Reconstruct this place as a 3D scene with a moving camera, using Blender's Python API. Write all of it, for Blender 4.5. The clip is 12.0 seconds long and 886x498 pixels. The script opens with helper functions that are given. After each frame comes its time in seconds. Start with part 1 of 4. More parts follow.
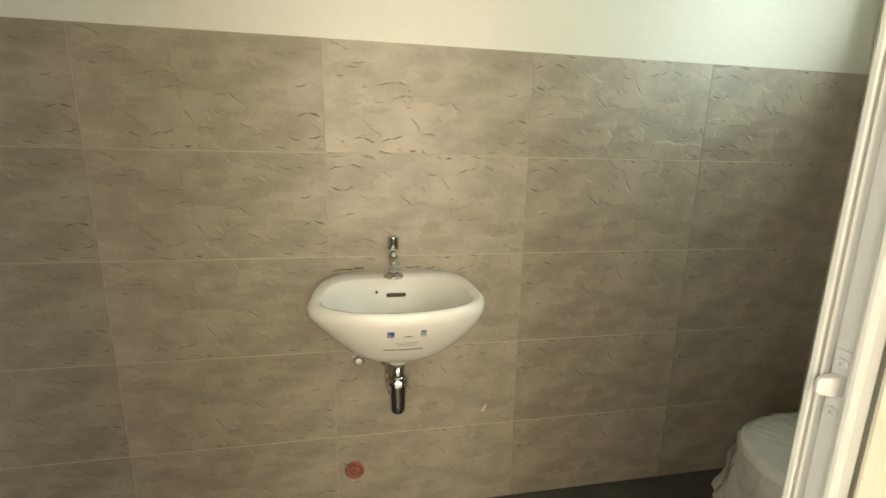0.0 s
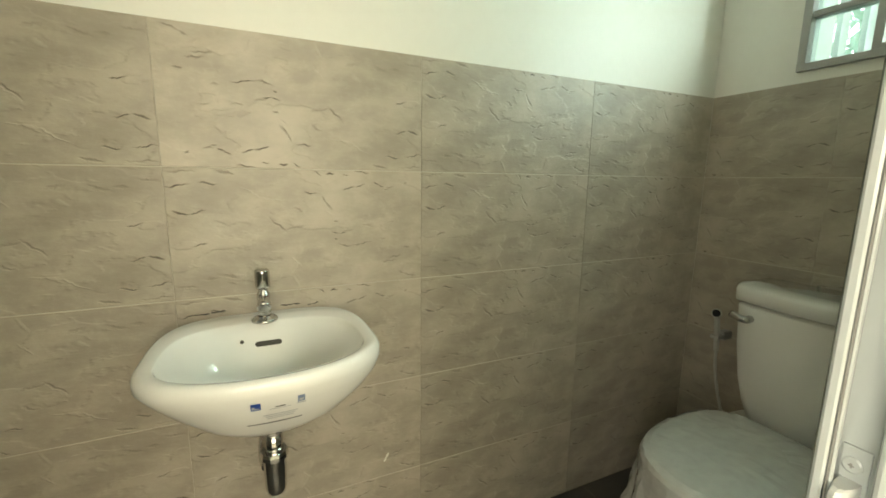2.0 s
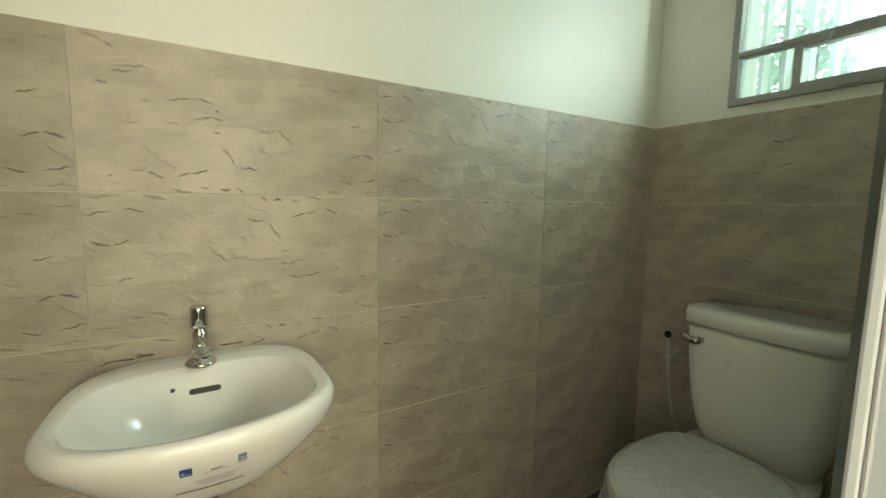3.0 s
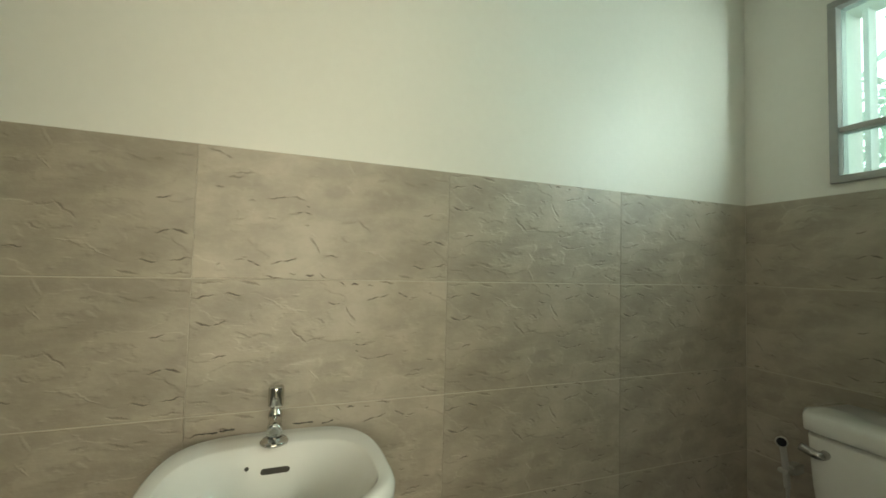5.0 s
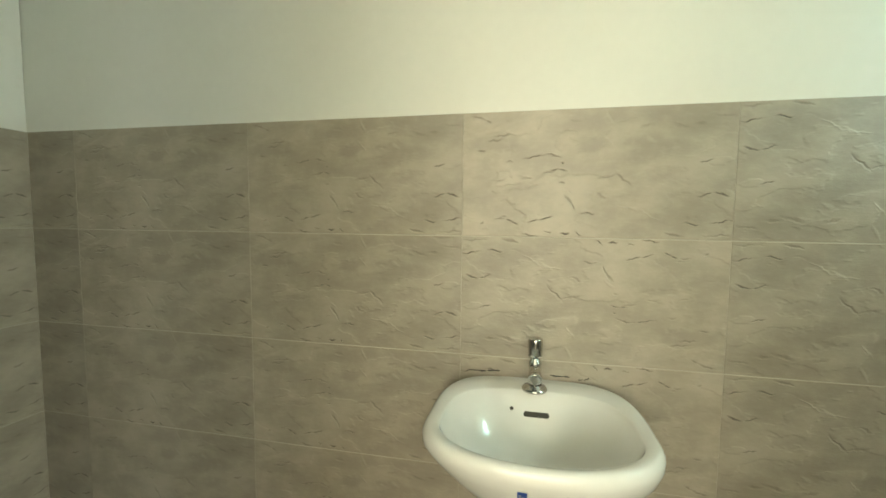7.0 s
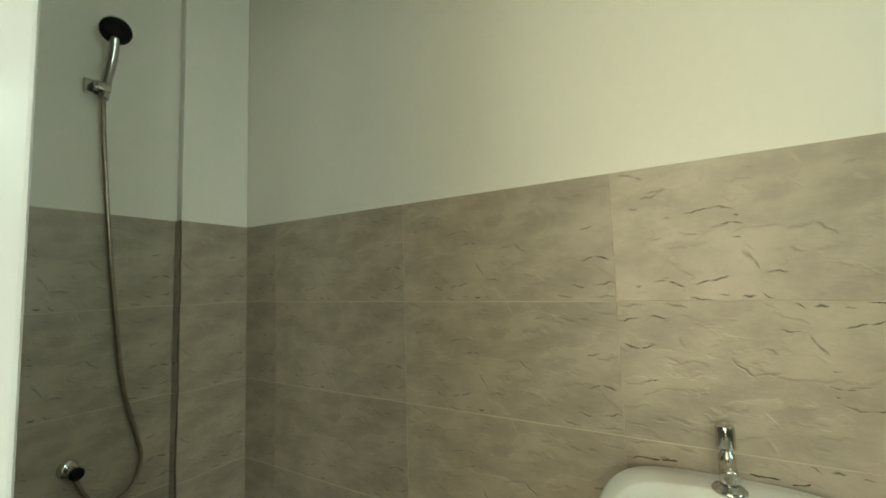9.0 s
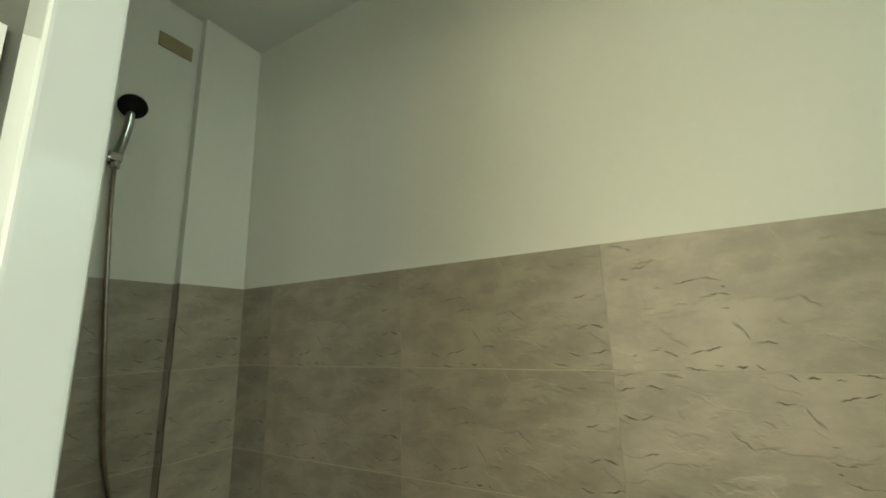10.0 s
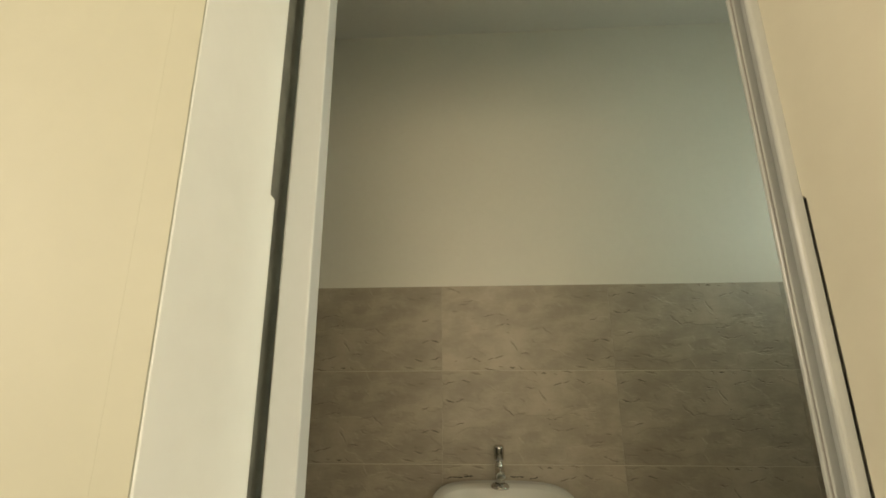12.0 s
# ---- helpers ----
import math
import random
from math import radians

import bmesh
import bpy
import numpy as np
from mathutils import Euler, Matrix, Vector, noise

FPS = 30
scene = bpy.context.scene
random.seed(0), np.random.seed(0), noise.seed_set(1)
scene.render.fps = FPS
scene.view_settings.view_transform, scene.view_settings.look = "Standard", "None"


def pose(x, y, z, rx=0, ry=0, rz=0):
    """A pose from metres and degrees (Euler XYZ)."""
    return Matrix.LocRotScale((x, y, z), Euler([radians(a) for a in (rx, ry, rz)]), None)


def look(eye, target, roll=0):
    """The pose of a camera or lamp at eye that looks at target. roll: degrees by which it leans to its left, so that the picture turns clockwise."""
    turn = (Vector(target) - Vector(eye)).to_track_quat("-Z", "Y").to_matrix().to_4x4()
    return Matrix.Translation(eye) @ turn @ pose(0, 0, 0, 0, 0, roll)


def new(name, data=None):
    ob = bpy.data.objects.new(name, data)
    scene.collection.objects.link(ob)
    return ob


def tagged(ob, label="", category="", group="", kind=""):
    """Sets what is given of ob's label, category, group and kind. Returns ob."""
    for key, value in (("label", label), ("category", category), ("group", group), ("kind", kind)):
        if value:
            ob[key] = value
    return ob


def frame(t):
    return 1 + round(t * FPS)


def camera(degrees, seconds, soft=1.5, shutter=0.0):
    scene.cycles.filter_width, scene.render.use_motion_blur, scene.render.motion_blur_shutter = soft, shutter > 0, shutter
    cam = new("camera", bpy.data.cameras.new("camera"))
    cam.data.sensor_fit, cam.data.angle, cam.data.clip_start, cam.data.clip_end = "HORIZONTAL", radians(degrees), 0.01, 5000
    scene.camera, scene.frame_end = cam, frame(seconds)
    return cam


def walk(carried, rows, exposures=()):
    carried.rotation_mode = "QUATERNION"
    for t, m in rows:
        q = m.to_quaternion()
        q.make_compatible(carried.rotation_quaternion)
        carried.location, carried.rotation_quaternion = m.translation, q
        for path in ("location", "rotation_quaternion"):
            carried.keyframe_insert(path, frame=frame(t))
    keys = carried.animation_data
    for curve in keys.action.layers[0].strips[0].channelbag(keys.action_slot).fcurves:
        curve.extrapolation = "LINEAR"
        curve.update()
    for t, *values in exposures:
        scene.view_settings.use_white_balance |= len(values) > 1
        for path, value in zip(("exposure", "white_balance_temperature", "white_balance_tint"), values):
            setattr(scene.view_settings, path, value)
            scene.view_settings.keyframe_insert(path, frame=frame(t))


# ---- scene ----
LENS = 94.8
PATH = [
    (0, (0.127, -1.215, 1.165), (0.465, 0.717, 0.772), 0.9),
    (0.5, (0.147, -1.171, 1.167), (0.534, 0.755, 0.795), 0.6),
    (1, (0.165, -1.129, 1.173), (0.673, 0.772, 0.815), 0.6),
    (1.5, (0.177, -1.092, 1.176), (0.834, 0.765, 0.831), 0.5),
    (2, (0.185, -1.064, 1.18), (1.0, 0.731, 0.843), 0.7),
    (2.5, (0.193, -1.037, 1.181), (1.151, 0.694, 0.881), 0.8),
    (2.7, (0.195, -1.023, 1.184), (1.201, 0.683, 0.905), 0.9),
    (4.3, (0.191, -1.01, 1.223), (1.157, 0.74, 1.292), 1.0),
    (4.5, (0.184, -1.014, 1.241), (1.103, 0.761, 1.309), 1.5),
    (5, (0.199, -1.029, 1.238), (0.902, 0.841, 1.328), 1.5),
    (5.5, (0.198, -1.035, 1.231), (0.644, 0.914, 1.285), 1.5),
    (6, (0.189, -1.026, 1.244), (0.352, 0.967, 1.198), 1.4),
    (6.5, (0.168, -1.018, 1.236), (0.053, 0.976, 1.143), 1.1),
    (7, (0.16, -1.004, 1.24), (-0.245, 0.949, 1.096), 0.6),
    (7.5, (0.144, -0.988, 1.249), (-0.499, 0.898, 1.074), -0.2),
    (7.7, (0.137, -0.989, 1.228), (-0.587, 0.871, 1.104), -0.2),
    (9.3, (0.138, -1.023, 1.268), (-0.893, 0.679, 1.495), -1.8),
    (9.5, (0.143, -1.029, 1.277), (-0.883, 0.669, 1.558), -1.9),
    (10, (0.146, -1.043, 1.29), (-0.814, 0.662, 1.706), -1.7),
    (10.5, (0.153, -1.084, 1.308), (-0.688, 0.653, 1.814), -1.3),
    (11, (0.137, -1.178, 1.289), (-0.465, 0.651, 1.831), -1.0),
    (11.5, (0.076, -1.337, 1.277), (-0.263, 0.564, 1.797), -0.7),
    (12, (0.079, -1.494, 1.28), (-0.016, 0.448, 1.75), -0.4),
]
cam = camera(LENS, 12.0, soft=1.7)
EXPOSURES = [(0.0, 0.84, 7500, 15), (1.0, 1.0, 7250, 10), (2.5, 0.78, 7150, 7), (4.5, 0.36, 6950, 7), (6.0, 0.78, 6950, 5), (7.5, 0.92, 7050, 3), (9.5, 0.40, 7200, 1), (10.5, 0.18, 7150, 0), (11.0, 0.08, 6800, 1), (11.5, -0.14, 8300, 14), (12.0, -0.42, 8500, 14)]
walk(cam, [(t, look(eye, target, roll)) for t, eye, target, roll in PATH], EXPOSURES)

# ---------------------------------------------------------------- world and light
world = bpy.data.worlds.new("sky")
scene.world = world
world.use_nodes = True
wn = world.node_tree
sky = wn.nodes.new("ShaderNodeTexSky")
sky.sky_type, sky.sun_disc = "NISHITA", False
sky.sun_elevation, sky.sun_rotation = radians(55), radians(-20)
wn.links.new(sky.outputs["Color"], wn.nodes["Background"].inputs["Color"])
wn.nodes["Background"].inputs["Strength"].default_value = 0.12


def lamp(name, kind, m, energy, color, **props):
    data = bpy.data.lights.new(name, kind)
    data.energy, data.color = energy, color
    if kind == "AREA":
        data.shape, data.size, data.size_y = "RECTANGLE", props["w"], props["h"]
        data.spread = props.get("spread", radians(180))
    else:
        data.angle = props["angle"]
    ob = new(name, data)
    ob.matrix_basis = m
    return ob


lamp("sun", "SUN", look((-3, 8, 12), (0, 0, 0)), 5.0, (1.0, 0.95, 0.86), angle=radians(0.6))
# daylight in the bathroom window and in the wide window of the room outside
lamp("window_daylight", "AREA", look((1.905, -0.757, 1.826), (1.0, -0.70, 1.826)), 7.4, (0.78, 0.99, 0.98), w=0.19, h=0.56)
lamp("hall_daylight", "AREA", look((0.15, -4.32, 1.68), (0.15, 0, 1.68)), 76, (1.0, 0.90, 0.70), w=4.0, h=1.4)
# unseen fill lamps, added on both sides to brighten the reveals and back wall
lamp("hall_side_fill", "AREA", look((-2.32, -2.65, 1.68), (0, -2.65, 1.68)), 60, (1.0, 0.95, 0.84), w=2.4, h=1.4)
lamp("hall_side_fill", "AREA", look((2.62, -3.15, 1.28), (0, -3.15, 1.28)), 66, (0.95, 1.0, 0.94), w=1.9, h=1.9)


# ---------------------------------------------------------------- small builders
def thing(name, at, label, category, group="", kind=""):
    ob = new(name)
    ob.empty_display_size = 0.05
    ob.matrix_basis = Matrix.Translation(at)
    ORIGIN[ob] = Vector(at)
    return tagged(ob, label, category, group, kind)


ORIGIN = {}


def finish(bm, mat, smooth, name):
    bmesh.ops.recalc_face_normals(bm, faces=bm.faces)
    me = bpy.data.meshes.new(name)
    for f in bm.faces:
        f.smooth = smooth
    bm.to_mesh(me)
    bm.free()
    me.materials.append(mat)
    return me


def part(name, bm, mat, parent, label="", smooth=False):
    """One mesh, given in world metres, as a part of a thing or of a part."""
    at = ORIGIN.get(parent, Vector((0, 0, 0)))
    bm.transform(Matrix.Translation(-at))
    ob = new(name, finish(bm, mat, smooth, name))
    if parent.parent is None or parent.type == "EMPTY" or parent in ORIGIN:
        ob.parent = parent
    ORIGIN[ob] = at
    return tagged(ob, label)


def solid(name, bm, mat, label="", category="", kind="", smooth=False):
    """One mesh as a top-level thing or a piece of the setting."""
    ob = new(name, finish(bm, mat, smooth, name))
    ORIGIN[ob] = Vector((0, 0, 0))
    return tagged(ob, label, category, "", kind)


def box(bm, x0, x1, y0, y1, z0, z1, bevel=0.0, segments=2):
    g = bmesh.ops.create_cube(bm, size=1)
    for v in g["verts"]:
        v.co = Vector(((x0, x1)[v.co.x > 0], (y0, y1)[v.co.y > 0], (z0, z1)[v.co.z > 0]))
    if bevel:
        edges = list({e for v in g["verts"] for e in v.link_edges})
        bmesh.ops.bevel(bm, geom=edges, offset=bevel, segments=segments, affect="EDGES", profile=0.6)
    return bm


def loft(bm, rings, cap0=True, cap1=True, closed=True):
    """Skin over rings of points, all of one length."""
    rows = [[bm.verts.new(p) for p in r] for r in rings]
    n = len(rows[0])
    for a, b in zip(rows, rows[1:]):
        for i in range(n if closed else n - 1):
            j = (i + 1) % n
            bm.faces.new((a[i], a[j], b[j], b[i]))
    if cap0:
        bm.faces.new(rows[0][::-1])
    if cap1:
        bm.faces.new(rows[-1])
    return bm


def turned(bm, profile, m=Matrix(), n=24):
    """A body of revolution about local z from (radius, height) pairs."""
    rings = [[m @ Vector((r * math.cos(2 * math.pi * i / n), r * math.sin(2 * math.pi * i / n), z)) for i in range(n)] for r, z in profile]
    return loft(bm, rings)


def aim(at, to):
    """A pose at a point whose z axis points to another."""
    return Matrix.Translation(at) @ (Vector(to) - Vector(at)).to_track_quat("Z", "Y").to_matrix().to_4x4()


def glide(points, steps):
    """A smooth line through the points."""
    p = [Vector(q) for q in points]
    p = [2 * p[0] - p[1], *p, 2 * p[-1] - p[-2]]
    out = []
    for k in range(1, len(p) - 2):
        for s in range(steps):
            t = s / steps
            a, b, c, d = p[k - 1:k + 3]
            out.append(0.5 * (2 * b + (c - a) * t + (2 * a - 5 * b + 4 * c - d) * t * t + (3 * b - a - 3 * c + d) * t ** 3))
    return out + [p[-2]]


def tube(bm, points, radius, n=12, ripple=0.0):
    """A round tube along points; ripple: the depth of its spiral ribs."""
    up, rings = Vector((0.3, 1, 0.2)).normalized(), []
    for i, p in enumerate(points):
        d = (points[min(i + 1, len(points) - 1)] - points[max(i - 1, 0)]).normalized()
        a = d.cross(up).normalized()
        b = d.cross(a)
        r = radius + (ripple if i % 2 else 0.0)
        rings.append([p + r * (math.cos(2 * math.pi * k / n) * a + math.sin(2 * math.pi * k / n) * b) for k in range(n)])
    return loft(bm, rings)


# ---------------------------------------------------------------- materials
def material(name, color, rough=0.5, metal=0.0, vary=0.12, scale=3.0, bump=0.0, bump_scale=60.0, coat=0.0, spec=0.5, dark=None):
    """A surface with broad stains and fine grain in colour, gloss and relief."""
    m = bpy.data.materials.new(name)
    m.use_nodes = True
    t, L = m.node_tree, m.node_tree.links
    p = t.nodes["Principled BSDF"]
    tc = t.nodes.new("ShaderNodeTexCoord")
    broad, fine = t.nodes.new("ShaderNodeTexNoise"), t.nodes.new("ShaderNodeTexNoise")
    broad.inputs["Scale"].default_value, broad.inputs["Detail"].default_value = scale, 5
    fine.inputs["Scale"].default_value, fine.inputs["Detail"].default_value = bump_scale, 4
    mix = t.nodes.new("ShaderNodeMix")
    mix.data_type = "RGBA"
    lo = dark or tuple(c * (1 - 2 * vary) for c in color)
    mix.inputs["A"].default_value, mix.inputs["B"].default_value = (*lo, 1), (*color, 1)
    both = t.nodes.new("ShaderNodeMath")
    both.operation = "MULTIPLY_ADD"
    both.inputs[1].default_value = 0.35
    span = t.nodes.new("ShaderNodeMapRange")
    span.inputs["From Min"].default_value, span.inputs["From Max"].default_value = 0.45, 0.9
    for n in (broad, fine):
        L.new(tc.outputs["Object"], n.inputs["Vector"])
    L.new(fine.outputs["Fac"], both.inputs[0])
    L.new(broad.outputs["Fac"], both.inputs[2])
    L.new(both.outputs[0], span.inputs["Value"])
    L.new(span.outputs["Result"], mix.inputs["Factor"])
    L.new(mix.outputs["Result"], p.inputs["Base Color"])
    gloss = t.nodes.new("ShaderNodeMapRange")
    gloss.inputs["To Min"].default_value, gloss.inputs["To Max"].default_value = max(0.02, rough * 0.8), min(1, rough * 1.2)
    L.new(broad.outputs["Fac"], gloss.inputs["Value"])
    L.new(gloss.outputs["Result"], p.inputs["Roughness"])
    p.inputs["Metallic"].default_value, p.inputs["Coat Weight"].default_value = metal, coat
    p.inputs["Specular IOR Level"].default_value = spec
    if bump:
        b = t.nodes.new("ShaderNodeBump")
        b.inputs["Strength"].default_value, b.inputs["Distance"].default_value = 0.6, bump
        L.new(both.outputs[0], b.inputs["Height"])
        L.new(b.outputs["Normal"], p.inputs["Normal"])
    return m


def tile_material():
    """Printed stone tile: warm grey clouds and short dark cracks, the same print on each tile."""
    m = bpy.data.materials.new("stone_tile")
    m.use_nodes = True
    t, L = m.node_tree, m.node_tree.links
    p = t.nodes["Principled BSDF"]
    tc = t.nodes.new("ShaderNodeTexCoord")

    def noise_at(vector, scale, detail, rough=0.55):
        n = t.nodes.new("ShaderNodeTexNoise")
        n.inputs["Scale"].default_value, n.inputs["Detail"].default_value, n.inputs["Roughness"].default_value = scale, detail, rough
        L.new(vector, n.inputs["Vector"])
        return n

    def math_node(op, a, b):
        n = t.nodes.new("ShaderNodeMath")
        n.operation = op
        for k, v in enumerate((a, b)):
            if isinstance(v, (int, float)):
                n.inputs[k].default_value = v
            else:
                L.new(v, n.inputs[k])
        return n.outputs[0]

    def ramp(value, lo, hi, out0, out1):
        n = t.nodes.new("ShaderNodeMapRange")
        n.interpolation_type = "SMOOTHSTEP"
        for key, v in zip(("From Min", "From Max", "To Min", "To Max"), (lo, hi, out0, out1)):
            n.inputs[key].default_value = v
        L.new(value, n.inputs["Value"])
        return n.outputs["Result"]

    flat = t.nodes.new("ShaderNodeMapping")
    flat.inputs["Scale"].default_value = (0.9, 0, 1.65)
    L.new(tc.outputs["Object"], flat.inputs["Vector"])
    cloud = noise_at(flat.outputs["Vector"], 7.5, 7, 0.62)
    grain = noise_at(flat.outputs["Vector"], 60, 4)
    # cracks: slender ellipses at set places, bent by noise
    bend = noise_at(tc.outputs["Object"], 48, 4)
    shift = t.nodes.new("ShaderNodeVectorMath")
    shift.operation = "MULTIPLY_ADD"
    L.new(bend.outputs["Color"], shift.inputs[0])
    shift.inputs[1].default_value = (0.014, 0, 0.017)
    L.new(tc.outputs["Object"], shift.inputs[2])

    def cracks(strokes, last=None):
        start = last
        for u, v, half, angle, thick in strokes:
            k = t.nodes.new("ShaderNodeMapping")
            k.vector_type = "TEXTURE"
            k.inputs["Location"].default_value = (u - 0.3 + 0.007, 0, v - 0.15 + 0.007)
            k.inputs["Rotation"].default_value = (0, radians(-angle), 0)
            k.inputs["Scale"].default_value = (half, 1000, thick)
            # one stroke after another: each waits for the last by a vanishing share of it
            if last is None:
                L.new(shift.outputs[0], k.inputs["Vector"])
            else:
                wait = t.nodes.new("ShaderNodeVectorMath")
                wait.operation = "MULTIPLY_ADD"
                L.new(last, wait.inputs[0])
                wait.inputs[1].default_value = (1e-7, 1e-7, 1e-7)
                L.new(shift.outputs[0], wait.inputs[2])
                L.new(wait.outputs[0], k.inputs["Vector"])
            d = t.nodes.new("ShaderNodeVectorMath")
            d.operation = "LENGTH"
            L.new(k.outputs["Vector"], d.inputs[0])
            last = d.outputs["Value"] if last is start else math_node("MINIMUM", last, d.outputs["Value"])
        return last

    deep = cracks(((0.17, 0.192, 0.032, 8, 0.0015), (0.218, 0.163, 0.012, 3, 0.0014), (0.239, 0.16, 0.012, -16, 0.0014), (0.115, 0.041, 0.009, -18, 0.002), (0.13, 0.034, 0.01, -27, 0.002),
                   (0.172, 0.04, 0.016, 19, 0.0022), (0.2, 0.047, 0.018, 11, 0.0022), (0.166, 0.006, 0.024, -9, 0.0024), (0.207, 0.015, 0.009, -15, 0.0016), (0.246, 0.011, 0.012, -1, 0.0024),
                   (0.277, 0.010, 0.01, -31, 0.002), (0.294, 0.059, 0.021, -2, 0.002), (0.54, 0.176, 0.018, 8, 0.002), (0.541, 0.101, 0.018, 21, 0.0022), (0.573, 0.103, 0.022, -10, 0.003),
                   (0.517, 0.036, 0.022, -4, 0.0024), (0.575, 0.042, 0.026, 9, 0.0022), (0.236, 0.175, 0.005, -1, 0.0022)))
    soft = cracks(((0.214, 0.194, 0.017, -10, 0.0022), (0.235, 0.132, 0.007, -6, 0.0018), (0.252, 0.091, 0.014, -51, 0.0024), (0.264, 0.074, 0.009, -63, 0.002), (0.037, 0.289, 0.017, -16, 0.0026),
                   (0.06, 0.279, 0.011, -37, 0.0024), (0.092, 0.244, 0.023, 5, 0.002), (0.077, 0.232, 0.019, 7, 0.0024), (0.045, 0.208, 0.008, 4, 0.002), (0.092, 0.044, 0.01, 7, 0.002),
                   (0.101, 0.052, 0.006, 15, 0.002), (0.05, 0.035, 0.005, 3, 0.0018), (0.373, 0.137, 0.023, -40, 0.0026), (0.481, 0.012, 0.018, -14, 0.0026)), deep)
    faint = cracks(((0.204, 0.158, 0.017, 11, 0.002), (0.155, 0.142, 0.011, 0, 0.002), (0.089, 0.137, 0.013, 6, 0.002), (0.336, 0.146, 0.025, 10, 0.0026), (0.327, 0.1, 0.013, -27, 0.0026),
                    (0.417, 0.256, 0.016, 13, 0.0034), (0.488, 0.253, 0.022, -13, 0.004), (0.525, 0.257, 0.013, 1, 0.0034), (0.574, 0.272, 0.021, -8, 0.0034), (0.57, 0.012, 0.030, 0, 0.0022), (0.112, 0.181, 0.009, 0, 0.002)), soft)
    # raised pale edges of flaked stone, and broad darker stains
    chip = cracks(((0.386, 0.072, 0.026, -10, 0.0022), (0.427, 0.058, 0.027, -28, 0.0022), (0.337, 0.280, 0.015, -61, 0.003), (0.335, 0.229, 0.014, -51, 0.0024), (0.250, 0.108, 0.012, -47, 0.003), (0.427, 0.226, 0.012, -28, 0.004)), faint)
    stain = cracks(((0.423, 0.200, 0.060, -4, 0.034), (0.555, 0.079, 0.052, 8, 0.036), (0.069, 0.224, 0.070, 4, 0.026), (0.146, 0.099, 0.050, 0, 0.030), (0.500, 0.262, 0.085, -4, 0.022), (0.300, 0.215, 0.03, 20, 0.02)), chip)
    # the strokes fray and break along their length
    fray = noise_at(tc.outputs["Object"], 130, 3)
    torn = math_node("MULTIPLY", math_node("SUBTRACT", fray.outputs["Fac"], 0.5), 0.75)
    deep, soft, faint = (math_node("ADD", k, torn) for k in (deep, soft, faint))
    deep_mask, soft_mask = ramp(deep, 0.15, 1.1, 1, 0), math_node("MAXIMUM", ramp(soft, 0.1, 1.4, 1, 0), ramp(faint, 0.0, 1.5, 0.6, 0))
    chip_mask = ramp(chip, 0.2, 1.6, 1, 0)
    ragged = math_node("MULTIPLY", math_node("SUBTRACT", noise_at(flat.outputs["Vector"], 13, 6, 0.6).outputs["Fac"], 0.5), 3.0)
    stain_mask = ramp(math_node("ADD", stain, ragged), 0.35, 1.25, 1, 0)

    def colour_mix(fac, a, b):
        n = t.nodes.new("ShaderNodeMix")
        n.data_type = "RGBA"
        L.new(fac, n.inputs["Factor"])
        for key, v in (("A", a), ("B", b)):
            if isinstance(v, tuple):
                n.inputs[key].default_value = (*v, 1)
            else:
                L.new(v, n.inputs[key])
        return n.outputs["Result"]

    base = colour_mix(ramp(cloud.outputs["Fac"], 0.34, 0.68, 0, 1), (0.302, 0.260, 0.199), (0.412, 0.361, 0.284))
    base = colour_mix(math_node("MULTIPLY", stain_mask, 0.30), base, (0.205, 0.173, 0.127))
    base = colour_mix(math_node("MULTIPLY", ramp(grain.outputs["Fac"], 0.5, 0.75, 0, 1), 0.14), base, (0.42, 0.375, 0.31))
    # pale ridges of the pressed relief, here and there
    lines = noise_at(flat.outputs["Vector"], 11, 3, 0.5)
    near = ramp(math_node("ABSOLUTE", math_node("SUBTRACT", lines.outputs["Fac"], 0.5), 0), 0.0, 0.022, 1, 0)
    gate = noise_at(tc.outputs["Object"], 13, 2)
    ridge = math_node("MULTIPLY", near, ramp(gate.outputs["Fac"], 0.48, 0.62, 0, 1))
    base = colour_mix(math_node("MAXIMUM", math_node("MULTIPLY", ridge, 0.08), math_node("MULTIPLY", chip_mask, 0.20)), base, (0.54, 0.49, 0.41))
    base = colour_mix(math_node("MULTIPLY", soft_mask, 0.5), base, (0.12, 0.095, 0.068))
    base = colour_mix(math_node("MULTIPLY", deep_mask, 0.92), base, (0.075, 0.055, 0.036))
    # each tile a little lighter or darker than the next
    info = t.nodes.new("ShaderNodeObjectInfo")
    hsv = t.nodes.new("ShaderNodeHueSaturation")
    L.new(base, hsv.inputs["Color"])
    split = t.nodes.new("ShaderNodeSeparateXYZ")
    L.new(tc.outputs["Object"], split.inputs[0])
    L.new(math_node("MULTIPLY", ramp(info.outputs["Random"], 0, 1, 1.02, 1.09), ramp(split.outputs["X"], -0.3, 0.3, 1.06, 0.94)), hsv.inputs["Value"])
    L.new(hsv.outputs["Color"], p.inputs["Base Color"])
    L.new(ramp(grain.outputs["Fac"], 0.3, 0.7, 0.42, 0.55), p.inputs["Roughness"])
    p.inputs["Specular IOR Level"].default_value = 1.0
    # cleft stone: low terraces with sharp, chipped ledges
    ledge = t.nodes.new("ShaderNodeMapping")
    ledge.inputs["Scale"].default_value = (1, 0, 1.9)
    L.new(tc.outputs["Object"], ledge.inputs["Vector"])
    slab = noise_at(ledge.outputs["Vector"], 6.0, 4, 0.5)
    level = math_node("MULTIPLY", slab.outputs["Fac"], 5.5)
    rise = ramp(math_node("FRACT", level, 0), 0.76, 1.0, 0, 1)
